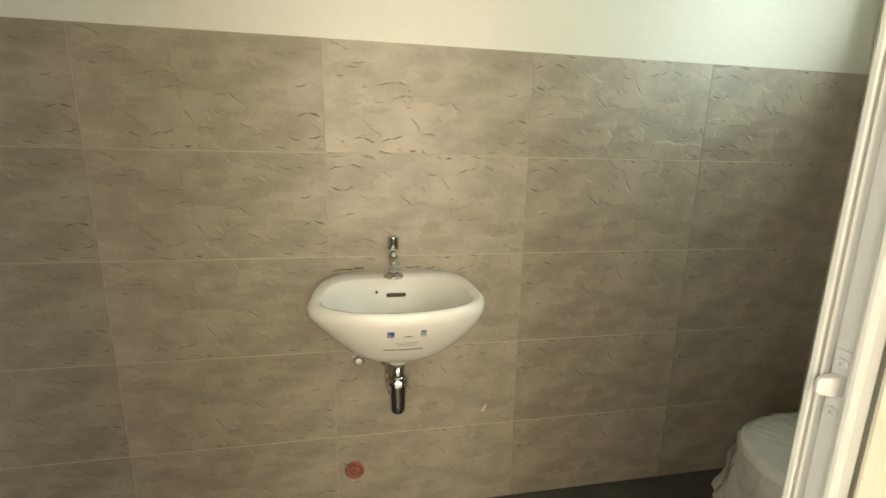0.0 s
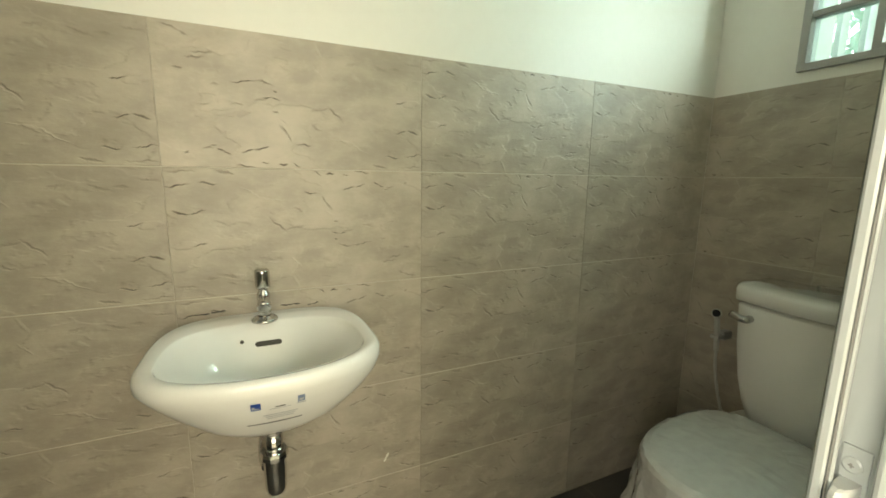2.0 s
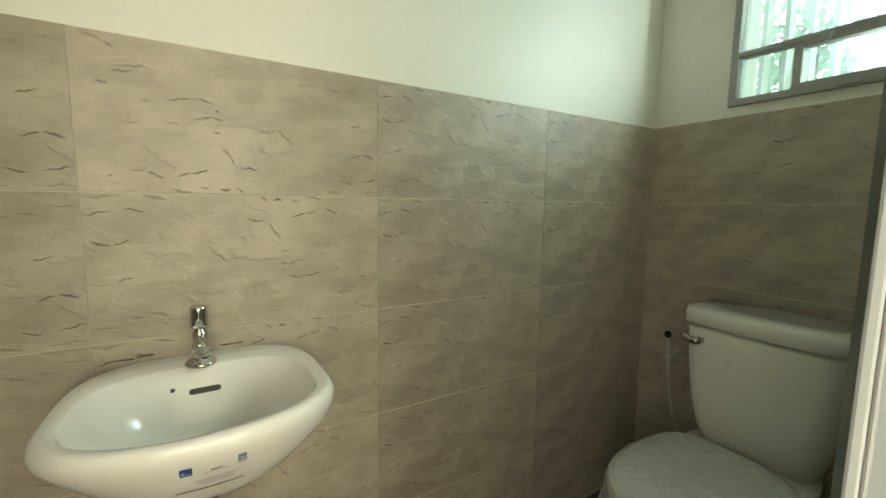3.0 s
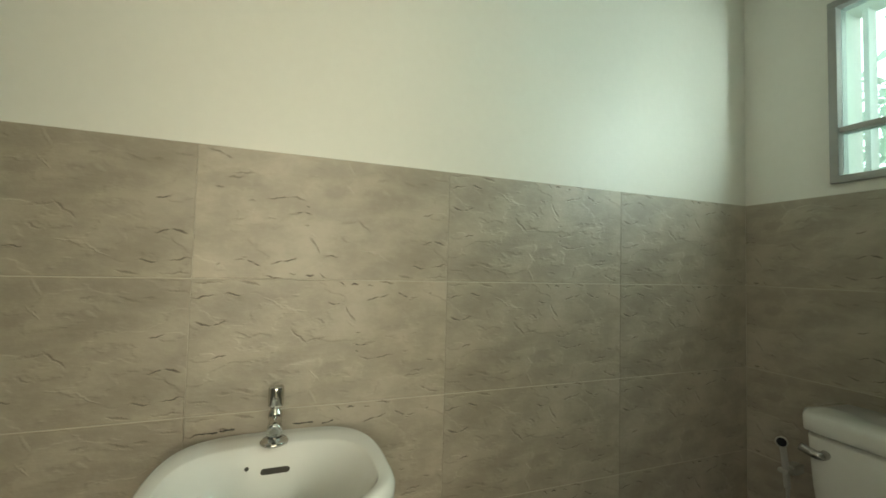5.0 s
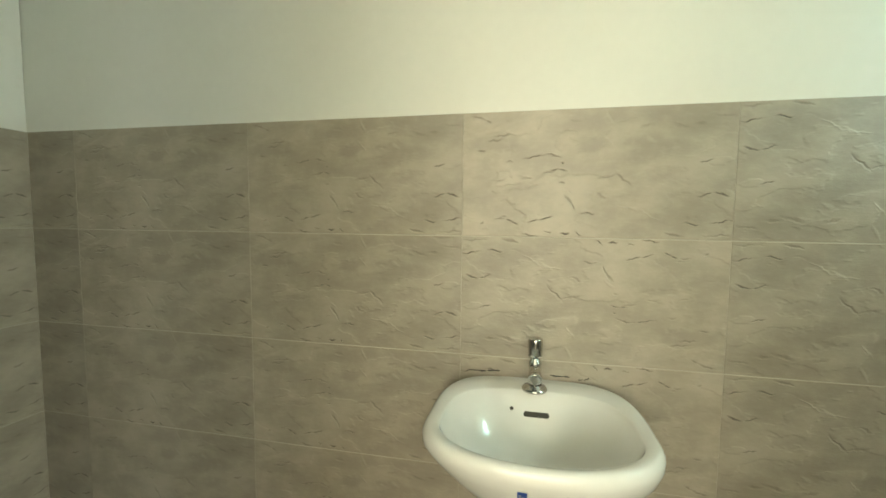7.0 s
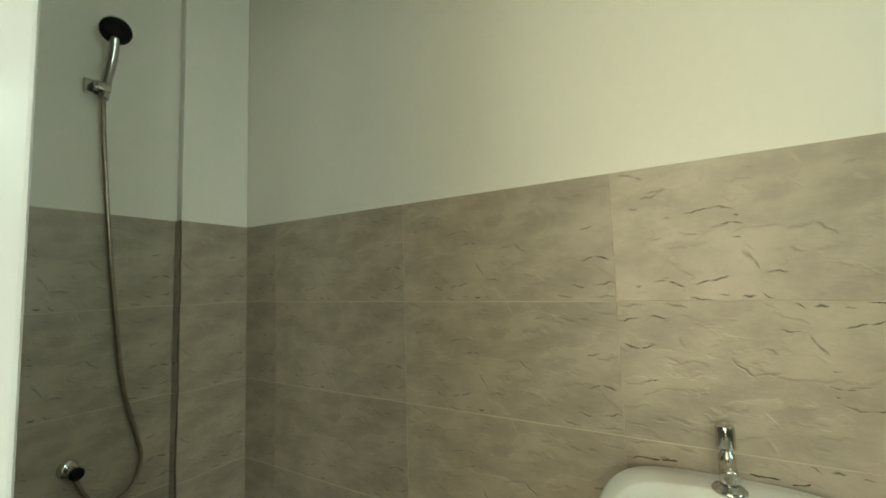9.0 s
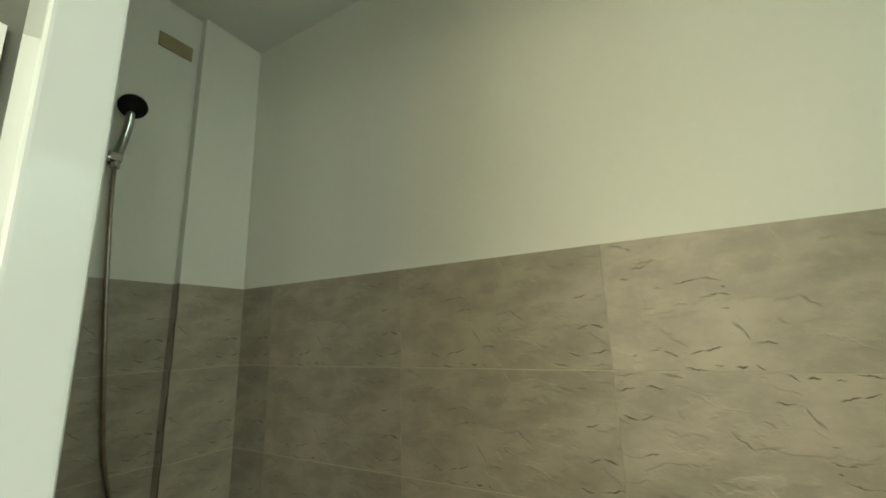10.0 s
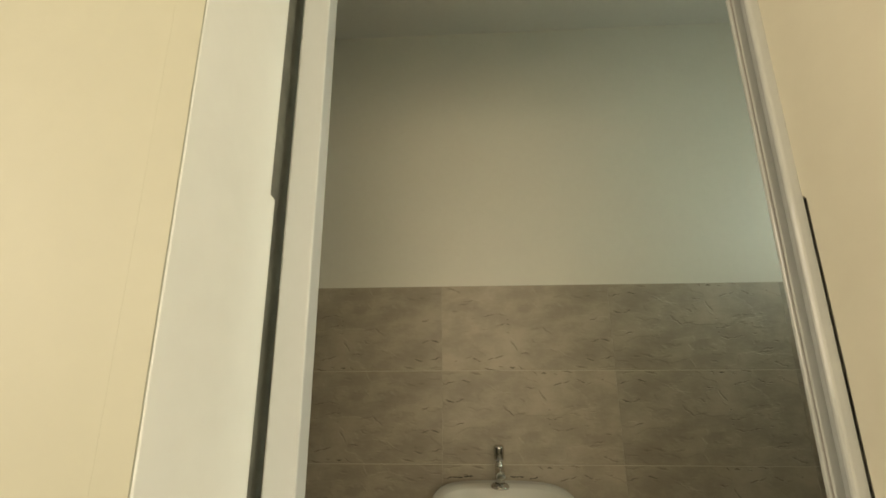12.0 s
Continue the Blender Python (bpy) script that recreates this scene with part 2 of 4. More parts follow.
    terrace = math_node("ADD", math_node("FLOOR", level, 0), rise)
    relief = math_node("SUBTRACT", math_node("ADD", cloud.outputs["Fac"], math_node("MULTIPLY", chip_mask, 0.20)), math_node("MULTIPLY", math_node("MAXIMUM", deep_mask, soft_mask), 0.55))
    b = t.nodes.new("ShaderNodeBump")
    b.inputs["Strength"].default_value, b.inputs["Distance"].default_value = 0.8, 0.0038
    relief = math_node("ADD", relief, math_node("MULTIPLY", terrace, 0.30))
    L.new(relief, b.inputs["Height"])
    L.new(b.outputs["Normal"], p.inputs["Normal"])
    return m


def sheer_material(name, tint, clear, rough, body=None):
    """Glass or film: mostly see-through, with a gloss; film has a little haze of its own colour, glass a veil of
    painted glare.
    """
    m = bpy.data.materials.new(name)
    m.use_nodes = True
    t, L = m.node_tree, m.node_tree.links
    t.nodes.remove(t.nodes["Principled BSDF"])
    see, shine, mix = t.nodes.new("ShaderNodeBsdfTransparent"), t.nodes.new("ShaderNodeBsdfGlossy"), t.nodes.new("ShaderNodeMixShader")
    see.inputs["Color"].default_value = (*tint, 1)
    shine.inputs["Roughness"].default_value = rough
    fres = t.nodes.new("ShaderNodeFresnel")
    fres.inputs["IOR"].default_value = 1.45
    first = see
    if body:
        crease, lift, tc = t.nodes.new("ShaderNodeTexNoise"), t.nodes.new("ShaderNodeBump"), t.nodes.new("ShaderNodeTexCoord")
        crease.inputs["Scale"].default_value, crease.inputs["Detail"].default_value, crease.inputs["Distortion"].default_value = 12, 1, 0.8
        lift.inputs["Strength"].default_value, lift.inputs["Distance"].default_value = 0.8, 0.009
        L.new(tc.outputs["Object"], crease.inputs["Vector"])
        L.new(crease.outputs["Fac"], lift.inputs["Height"])
        L.new(lift.outputs["Normal"], shine.inputs["Normal"])
        L.new(lift.outputs["Normal"], fres.inputs["Normal"])
        fres.inputs["IOR"].default_value = 1.5
    if body:
        haze, blend, nz = t.nodes.new("ShaderNodeBsdfDiffuse"), t.nodes.new("ShaderNodeMixShader"), t.nodes.new("ShaderNodeTexNoise")
        haze.inputs["Color"].default_value = (*body, 1)
        nz.inputs["Scale"].default_value = 14
        span = t.nodes.new("ShaderNodeMapRange")
        span.inputs["To Min"].default_value, span.inputs["To Max"].default_value = 1 - clear - 0.05, 1 - clear + 0.05
        L.new(nz.outputs["Fac"], span.inputs["Value"])
        L.new(span.outputs["Result"], blend.inputs["Fac"])
        L.new(see.outputs[0], blend.inputs[1])
        L.new(haze.outputs[0], blend.inputs[2])
        first = blend
    if not body:
        # pale translucent veil in the panes stands in for glare from the bright outdoors
        bloom, veil, nz = t.nodes.new("ShaderNodeBsdfTranslucent"), t.nodes.new("ShaderNodeMixShader"), t.nodes.new("ShaderNodeTexNoise")
        bloom.inputs["Color"].default_value, nz.inputs["Scale"].default_value = (0.82, 0.95, 0.95, 1), 9
        span = t.nodes.new("ShaderNodeMapRange")
        span.inputs["To Min"].default_value, span.inputs["To Max"].default_value = 0.09, 0.16
        L.new(nz.outputs["Fac"], span.inputs["Value"])
        L.new(span.outputs["Result"], veil.inputs["Fac"])
        L.new(see.outputs[0], veil.inputs[1])
        L.new(bloom.outputs[0], veil.inputs[2])
        first = veil
    L.new(fres.outputs[0], mix.inputs["Fac"])
    L.new(first.outputs[0], mix.inputs[1])
    L.new(shine.outputs[0], mix.inputs[2])
    L.new(mix.outputs[0], t.nodes["Material Output"].inputs["Surface"])
    return m


TILE = tile_material()
GROUT = material("grout", (0.56, 0.51, 0.42), 0.9, vary=0.1, scale=9, bump=0.0006, bump_scale=300)
PAINT = material("white_wall_paint", (0.80, 0.79, 0.72), 0.42, vary=0.03, scale=1.6, bump=0.0012, bump_scale=45)
CEIL = material("ceiling_paint", (0.74, 0.74, 0.70), 0.7, vary=0.04, scale=1.3, bump=0.0008, bump_scale=60)
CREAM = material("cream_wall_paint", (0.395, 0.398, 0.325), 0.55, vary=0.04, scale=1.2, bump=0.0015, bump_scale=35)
PALE = material("pale_cream_plaster", (0.70, 0.67, 0.56), 0.55, vary=0.04, scale=1.5, bump=0.0015, bump_scale=32)
REVEAL = material("white_plaster", (0.80, 0.825, 0.79), 0.6, vary=0.04, scale=2.5, bump=0.0015, bump_scale=30)
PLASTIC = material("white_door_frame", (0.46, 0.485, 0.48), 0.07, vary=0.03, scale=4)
GASKET = material("grey_gasket", (0.28, 0.27, 0.26), 0.7)
# dark lining colour that holds the shade of the gaps beside the door frame
SHADOWGAP = material("shaded_gap_lining", (0.20, 0.21, 0.18), 0.95, vary=0.2, scale=12, bump=0.003, bump_scale=70)
SEALANT = material("brown_sealant", (0.13, 0.11, 0.075), 0.6, vary=0.2, scale=20)
FLOOR = material("dark_floor_tile", (0.085, 0.080, 0.068), 0.45, vary=0.2, scale=6, bump=0.0006, bump_scale=90)
FLOORGROUT = material("floor_grout", (0.16, 0.15, 0.13), 0.9)
CERAMIC = material("white_ceramic", (0.78, 0.775, 0.735), 0.07, vary=0.02, scale=3, coat=0.5)
SEAT = material("white_seat_plastic", (0.84, 0.84, 0.79), 0.3, vary=0.03, scale=5)
CHROME = material("chrome", (0.66, 0.65, 0.63), 0.09, 1.0, vary=0.05, scale=20)
SPRAY = material("grey_white_plastic", (0.50, 0.50, 0.46), 0.35, vary=0.05, scale=20)
DIM = material("satin_chrome", (0.46, 0.45, 0.43), 0.16, 1.0, vary=0.06, scale=20)
STEEL = material("brushed_hose_steel", (0.36, 0.31, 0.25), 0.3, 1.0, vary=0.15, scale=30)
BLACK = material("black_plastic", (0.010, 0.010, 0.011), 0.5, spec=0.12)
HOLE = material("dark_recess", (0.05, 0.045, 0.035), 0.6)
RED = material("red_plastic_plug", (0.46, 0.13, 0.10), 0.55, vary=0.25, scale=60, bump=0.002, bump_scale=160, dark=(0.16, 0.07, 0.055))
TAN = material("tan_blank_plate", (0.36, 0.29, 0.17), 0.6, vary=0.1, scale=12)
ALU = material("grey_aluminium", (0.36, 0.36, 0.34), 0.42, 0.35, vary=0.06, scale=10)
BARS = material("white_painted_bar", (0.80, 0.81, 0.79), 0.5, vary=0.04, scale=8)
SEAL = material("grey_blue_ink", (0.17, 0.23, 0.36), 0.45)
BLUE = material("blue_sticker", (0.02, 0.07, 0.32), 0.4)
INK = material("dark_ink", (0.03, 0.03, 0.035), 0.5)
GREYINK = material("grey_ink", (0.42, 0.43, 0.45), 0.5)
LATCH = material("white_latch", (0.56, 0.58, 0.57), 0.35, vary=0.04, scale=40)
GLASS = sheer_material("window_glass", (0.80, 0.92, 0.91), 0.9, 0.02)
FILM = sheer_material("crinkled_film", (0.96, 0.97, 0.95), 0.58, 0.10, (0.88, 0.88, 0.84))
LEAF = material("leaf", (0.15, 0.29, 0.19), 0.5, vary=0.3, scale=2)
ln = LEAF.node_tree
glow, half = ln.nodes.new("ShaderNodeBsdfTranslucent"), ln.nodes.new("ShaderNodeMixShader")
glow.inputs["Color"].default_value, half.inputs["Fac"].default_value = (0.42, 0.62, 0.50, 1), 0.6
ln.links.new(ln.nodes["Principled BSDF"].outputs[0], half.inputs[1])
ln.links.new(glow.outputs[0], half.inputs[2])
ln.links.new(half.outputs[0], ln.nodes["Material Output"].inputs["Surface"])
BARK = material("bark", (0.12, 0.09, 0.06), 0.9, vary=0.2, scale=15, bump=0.01, bump_scale=30)
ROOF = material("corrugated_roof", (0.55, 0.57, 0.55), 0.5, vary=0.1, scale=2)
LAND = material("garden_ground", (0.16, 0.17, 0.09), 0.95, vary=0.25, scale=0.7, bump=0.02, bump_scale=8)
HOUSE = material("pale_render", (0.70, 0.68, 0.62), 0.8, vary=0.06, scale=0.8, bump=0.004, bump_scale=20)

# ---------------------------------------------------------------- the large structure
XL, XR, XC = -1.415, 1.80, -1.38      # left wall, right wall, face of the corner pier
YF, YO, TOP = -0.941, -1.19, 2.60    # room face and outer face of the door wall, ceiling
JL, JR = -0.117, 0.508                # clear opening of the door frame
PIER = -0.255

ground = solid("ground", box(bmesh.new(), -250, 250, -250, 250, -0.5, -0.12), LAND, "dry green garden ground around the house", "ground", "structure")
floor = solid("floor", box(bmesh.new(), XL - 0.15, XR + 0.15, YO, 0.15, -0.1, -0.003), FLOORGROUT, "dark grey grout bed of the bathroom floor", "floor", "structure")
hall_floor = solid("floor_hall", box(bmesh.new(), -2.3, 2.6, -4.3, YO - 0.002, -0.1, 0.0), material("hall_floor_tile", (0.42, 0.37, 0.29), 0.4, scale=3), "beige floor of the room outside", "floor", "structure")
ceiling = solid("ceiling", box(bmesh.new(), XL - 0.15, XR + 0.15, YO + 0.001, 0.16, TOP, TOP + 0.1), CEIL, "white painted plaster ceiling", "ceiling", "structure")
solid("ceiling_hall", box(bmesh.new(), -2.45, 2.75, -4.45, YO - 0.001, TOP, TOP + 0.1), CEIL, "white painted ceiling of the room outside", "ceiling", "structure")

wall_back = solid("wall_back", box(bmesh.new(), XL - 0.15, XR + 0.15, 0.006, 0.16, 0, TOP), PAINT, "white painted wall above grey-brown stone-print tiles", "wall", "structure")
wall_left = solid("wall_left", box(bmesh.new(), XL - 0.15, XL - 0.006, YF - 0.002, 0.004, 0, TOP), PAINT, "white painted shower wall above stone-print tiles", "wall", "structure")
pier = solid("wall_pier", box(bmesh.new(), XL - 0.004, XC - 0.006, PIER + 0.006, 0.004, 0, TOP, 0.003), PAINT, "shallow white plastered pier in the corner, tiled below", "wall", "structure")

# uneven line of dark sealant down the edge of the pier
rows = []
for k in range(76):
    z = 1.5 * k / 75
    a = 0.0040 * noise.noise(Vector((5, 0, z * 5))) + 0.0018 * noise.noise(Vector((2, 1, z * 19)))
    w = 0.0028 + 0.0016 * noise.noise(Vector((7, 3, z * 9)))
    rows.append([Vector((XC + 0.0002 + d, PIER + 0.003 + a + e * w, z)) for d, e in ((-0.002, -1), (0.0012, -0.8), (0.0020, 0), (0.0012, 0.8), (-0.002, 1))])
solid("trim_sealant", loft(bmesh.new(), rows), SEALANT, "uneven dark brown sealant line down the tiled pier edge", "sealant", "structure", True)

# right wall with its window opening
WY0, WY1, WZ0, WZ1 = -0.862, -0.262, 1.533, 2.118
bm = bmesh.new()
XRO = XR + 0.18
for y0, y1, z0, z1 in ((YF - 0.002, WY0, 0, TOP), (WY1, 0.004, 0, TOP), (WY0, WY1, 0, WZ0), (WY0, WY1, WZ1, TOP)):
    box(bm, XR + 0.006, XRO, y0, y1, z0, z1)
wall_right = solid("wall_right", bm, PAINT, "white painted window wall above stone-print tiles", "wall", "structure")

# door wall, with the opening and its plastered reveals
RL, RR, HEAD = -0.171, 0.509, 2.20
bm = bmesh.new()
box(bm, -2.3, RL - 0.014, YO, YF, 0, TOP)
box(bm, RR + 0.014, 2.6, YO, YF, 0, TOP)
box(bm, RL - 0.0139, RL + 0.0146, YO, YO + 0.002, 0, HEAD - 0.0005)
box(bm, RL - 0.014, RR + 0.014, YO, YF, HEAD, TOP)
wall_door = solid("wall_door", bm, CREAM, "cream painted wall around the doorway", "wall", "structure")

# ragged-edged plaster skim on the hinge-side reveal; it widens below a notch
bm = bmesh.new()
rows = []
for z in sorted([HEAD * k / 44 for k in range(45)] + [1.474, 1.476]):
    inner = -0.988 - (0.016 if z > 1.475 else 0.0)
    wav = 0.0016 * noise.noise(Vector((0, 0, z * 7))) + 0.0012 * noise.noise(Vector((3, 0, z * 23)))
    rows.append([Vector((RL - 0.0139, YO + 0.0025, z)), *(Vector((RL + 0.0120 + wav + 0.0025 * math.sin(k * math.pi / 8), YO + 0.0050 - 0.0025 * math.cos(k * math.pi / 8), z)) for k in range(5)),
                 Vector((RL + 0.0145 * (-0.982 - inner) / 0.198, inner - 0.006, z)), Vector((RL + 0.0145 * (-0.988 - inner) / 0.198 - 0.001, inner, z)), Vector((RL - 0.014, inner, z))])
loft(bm, rows)
solid("trim_reveal", bm, REVEAL, "white plastered door reveal with an uneven edge and a notch", "door reveal", "structure")
rows = []
for z in sorted([HEAD * k / 30 for k in range(31)] + [1.459, 1.463]):
    inner = -0.9888 if z < 1.461 else -0.9830
    wav = 0.001 * noise.noise(Vector((9, 0, z * 9)))
    rows.append([Vector((RR + 0.014, YO - 0.002, z)), Vector((RR + 0.002 + wav, YO - 0.002, z)), Vector((RR + wav, YO + 0.003, z)), Vector((RR + wav, inner - 0.004, z)), Vector((RR + 0.003, inner, z)), Vector((RR + 0.014, inner, z))])
bm = loft(bmesh.new(), rows)
solid("trim_reveal", bm, PALE, "cream plastered door reveal beside the latch jamb", "door reveal", "structure")
# dark strips put in for the shade in the gaps on both sides
solid("trim_gap", box(bmesh.new(), RL - 0.0139, RL - 0.006, -1.0058, YF - 0.001, 0, HEAD), SHADOWGAP, "open gap beside the door frame, its shade put in as a dark lining", "gap", "structure")
solid("trim_gap", box(bmesh.new(), 0.5160, RR + 0.0139, -0.9508, YF - 0.0008, 0, HEAD), SHADOWGAP, "open gap beside the door frame, its shade put in as a dark lining", "gap", "structure")

# room outside: walls and the large window behind the walker
bm = bmesh.new()
HX0, HX1, HZ0, HZ1 = -1.9, 2.2, 0.95, 2.4
for x0, x1, z0, z1 in ((-2.45, HX0, 0, TOP), (HX1, 2.75, 0, TOP), (HX0, HX1, 0, HZ0), (HX0, HX1, HZ1, TOP)):
    box(bm, x0, x1, -4.45, -4.3, z0, z1)
solid("wall_hall", bm, CREAM, "unseen cream side wall of the room outside, opened for a fill lamp with a wide window", "wall", "structure")
# unseen side walls; their openings are made up to hold the fill lamps
bm = bmesh.new()
for y0, y1, z0, z1 in ((-4.299, -3.9, 0, TOP), (-1.4, YF, 0, TOP), (-3.9, -1.4, 0, 0.95), (-3.9, -1.4, 2.4, TOP)):
    box(bm, -2.45, -2.301, y0, y1, z0, z1)
solid("wall_hall_left", bm, CREAM, "unseen cream side wall of the room outside, opened for a fill lamp", "wall", "structure")
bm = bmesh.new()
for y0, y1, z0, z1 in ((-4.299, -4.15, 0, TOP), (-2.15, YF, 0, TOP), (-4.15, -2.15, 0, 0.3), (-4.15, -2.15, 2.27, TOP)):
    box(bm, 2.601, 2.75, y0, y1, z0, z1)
solid("wall_hall_right", bm, CREAM, "unseen cream side wall of the room outside, opened for a fill lamp", "wall", "structure")

# ---------------------------------------------------------------- door frame
door = thing("door_1", (0.21, -0.97, 0), "white door frame with rubber seal around an open doorway", "door frame", kind="structure")
# plan of the latch jamb: stop, groove of the seal, rebate and a rounded outer bead
PROFILE = ((0.5125, -0.951), (0.4935, -0.951), (0.4912, -0.9518), (0.490, -0.9535), (0.4903, -0.9568), (0.4915, -0.9580), (0.4950, -0.9576), (0.4952, -0.9586), (0.4940, -0.9594), (0.4944, -0.9604), (0.4960, -0.9606),
           (JR, -0.9572), (JR, -0.9750), (0.4975, -0.9772), (0.4952, -0.9785), (0.4945, -0.9805), (0.4950, -0.9830), (0.4970, -0.9852), (0.4995, -0.9860), (0.5105, -0.9860), (0.5125, -0.9835))


def jamb():
    return loft(bmesh.new(), [[Vector((x, y, z)) for x, y in PROFILE] for z in (0.0, HEAD - 0.045)])


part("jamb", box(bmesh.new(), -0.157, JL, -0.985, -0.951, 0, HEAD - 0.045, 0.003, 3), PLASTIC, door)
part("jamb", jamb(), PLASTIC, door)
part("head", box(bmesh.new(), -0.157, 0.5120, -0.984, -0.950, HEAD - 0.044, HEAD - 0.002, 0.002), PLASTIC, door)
part("seal", box(bmesh.new(), 0.4928, 0.4949, -0.9592, -0.9584, 0, HEAD - 0.046), GASKET, door, "grey rubber seal")
plate = part("strike_plate", box(bmesh.new(), JR - 0.0016, JR + 0.001, -0.9725, -0.9585, 0.956, 1.023, 0.0008), PLASTIC, door, "white latch plate with two screws")
for z in (0.9675, 1.0110):
    bm = turned(bmesh.new(), ((0.0052, 0), (0.0052, 0.0008), (0.004, 0.0016), (0.0, 0.0016)), aim((JR - 0.0014, -0.9645, z), (JR - 1, -0.9645, z)), 16)
    screw = part("screw", bm, PLASTIC, plate, "steel cross-head screw")
    bm = bmesh.new()
    box(bm, JR - 0.0034, JR - 0.0031, -0.9661, -0.9629, z - 0.0004, z + 0.0004)
    box(bm, JR - 0.0035, JR - 0.0032, -0.9649, -0.9641, z - 0.0016, z + 0.0016)
    part("screw_slot", bm, GASKET, plate)
bm = bmesh.new()
loft(bm, [[Vector((JR - d * k, y, z)) for d, y in ((0.0, -0.9600), (0.0, -0.9705), (0.008, -0.9705), (0.015, -0.9697), (0.0205, -0.9682), (0.0235, -0.9658), (0.0225, -0.9630), (0.014, -0.9608))] for z, k in ((0.9850, 0.74), (0.9860, 0.90), (0.9885, 1.0), (0.9975, 1.0), (1.0000, 0.92), (1.0012, 0.76))])
part("latch_bolt", bm, LATCH, plate, "white bevelled latch bolt")

# ---------------------------------------------------------------- window
window = thing("window_1", (XR, -0.56, WZ0), "grey aluminium window with a lower sash and tinted panes", "window", kind="structure")
MID, MUL = 1.70, -0.447


def rail(y0, y1, z0, z1, x0=-0.012, x1=0.045, name="window_frame", parent=None):
    return part(name, box(bmesh.new(), XR + x0, XR + x1, y0, y1, z0, z1, 0.002), ALU, parent or window)


F = 0.023
rail(WY0, WY1, WZ0, WZ0 + F)
rail(WY0, WY1, WZ1 - F, WZ1)
rail(WY1 - F, WY1, WZ0 + F, WZ1 - F)
rail(WY0, WY0 + F, WZ0 + F, WZ1 - F)
rail(WY0 + F, WY1 - F, MID - 0.009, MID + 0.009, -0.006, 0.04, "transom")
rail(MUL - 0.011, MUL + 0.011, WZ0 + F, MID - 0.009, -0.004, 0.038, "mullion")
sash = rail(WY0 + F, MUL - 0.011, MID - 0.026, MID - 0.0095, -0.009, 0.03, "sash_rail")
rail(WY0 + F, MUL - 0.011, WZ0 + F, WZ0 + F + 0.014, -0.009, 0.03, "sash_rail")
for y0, y1, z0, z1 in ((WY0 + F, WY1 - F, MID + 0.009, WZ1 - F), (MUL + 0.011, WY1 - F, WZ0 + F, MID - 0.009), (WY0 + F, MUL - 0.011, WZ0 + F + 0.014, MID - 0.026)):
    pane = part("pane", box(bmesh.new(), XR + 0.014, XR + 0.018, y0, y1, z0, z1), GLASS, window)
    pane.visible_shadow = False
for y in (-0.52, -0.70):
    part("catch", box(box(bmesh.new(), XR - 0.022, XR - 0.0092, y - 0.02, y + 0.02, MID - 0.016, MID - 0.004, 0.003), XR - 0.03, XR - 0.02, y - 0.008, y + 0.008, MID - 0.03, MID - 0.006, 0.003), ALU, window, "small grey latch")
part("catch", box(bmesh.new(), XR - 0.022, XR - 0.0125, -0.60, -0.55, WZ0 + 0.004, WZ0 + 0.018, 0.003), ALU, window, "small grey latch")

# white vertical bars in the outer part of the opening
grille = thing("window_grille", (1.95, -0.56, WZ0), "white painted vertical bars across the window opening", "window grille")
for k in range(9):
    y = -0.297 - 0.0645 * k
    part("bar", box(bmesh.new(), 1.925, 1.972, y - 0.008, y + 0.008, WZ0 + 0.001, WZ1 - 0.001, 0.0015), BARS, grille)

# ---------------------------------------------------------------- basin
BX, BY = 0.186, -0.20


def outline(sx, yb, yf, yw, nb=3.7, nf=2.15, n=72):
    """A D-like outline about the basin's axis: half width, back, front, and the line of its widest place."""
    out = []
    for i in range(n):
        a = 2 * math.pi * i / n
        c, s = math.cos(a), math.sin(a)
        e = 2 / (nb if s > 0 else nf)
        b = (yb - yw) if s > 0 else (yw - yf)
        out.append((BX + sx * math.copysign(abs(c) ** e, c), yw + b * math.copysign(abs(s) ** e, s)))
    return out


def ring(z, *shape, dx=0.0):
    return [Vector((x + dx, y, z)) for x, y in outline(*shape)]


basin = thing("wash_basin", (BX, -0.002, 0.66), "white ceramic wall-hung wash basin with stickers on its front", "wash basin")
bm = bmesh.new()
loft(bm, [ring(0.679, 0.052, -0.02, -0.25, -0.17, 2.2), ring(0.684, 0.083, -0.004, -0.264, -0.18), ring(0.697, 0.114, -0.002, -0.291, -0.2, dx=0.004), ring(0.725, 0.146, -0.002, -0.321, -0.215, dx=0.008),
          ring(0.765, 0.182, -0.002, -0.350, -0.232, dx=0.008), ring(0.800, 0.206, -0.002, -0.372, -0.245, dx=0.005), ring(0.826, 0.217, -0.002, -0.386, -0.25), ring(0.842, 0.216, -0.002, -0.390, -0.25),
          ring(0.851, 0.211, -0.004, -0.386, -0.25), ring(0.855, 0.204, -0.009, -0.380, -0.25), ring(0.852, 0.193, -0.040, -0.371, -0.25), ring(0.851, 0.186, -0.069, -0.365, -0.25, 3.3), ring(0.8498, 0.1848, -0.0708, -0.3635, -0.25, 3.3),
          ring(0.8465, 0.1832, -0.0740, -0.3620, -0.25, 3.3), ring(0.838, 0.1800, -0.079, -0.3585, -0.25, 3.1), ring(0.817, 0.170, -0.093, -0.349, -0.245, 2.4), ring(0.780, 0.148, -0.108, -0.330, -0.235, 2.3), ring(0.745, 0.115, -0.130, -0.300, -0.225, 2.2),
          ring(0.725, 0.070, -0.165, -0.265, -0.215, 2.1), ring(0.719, 0.026, -0.190, -0.238, -0.213, 2.0)])
part("bowl", bm, CERAMIC, basin, smooth=True)
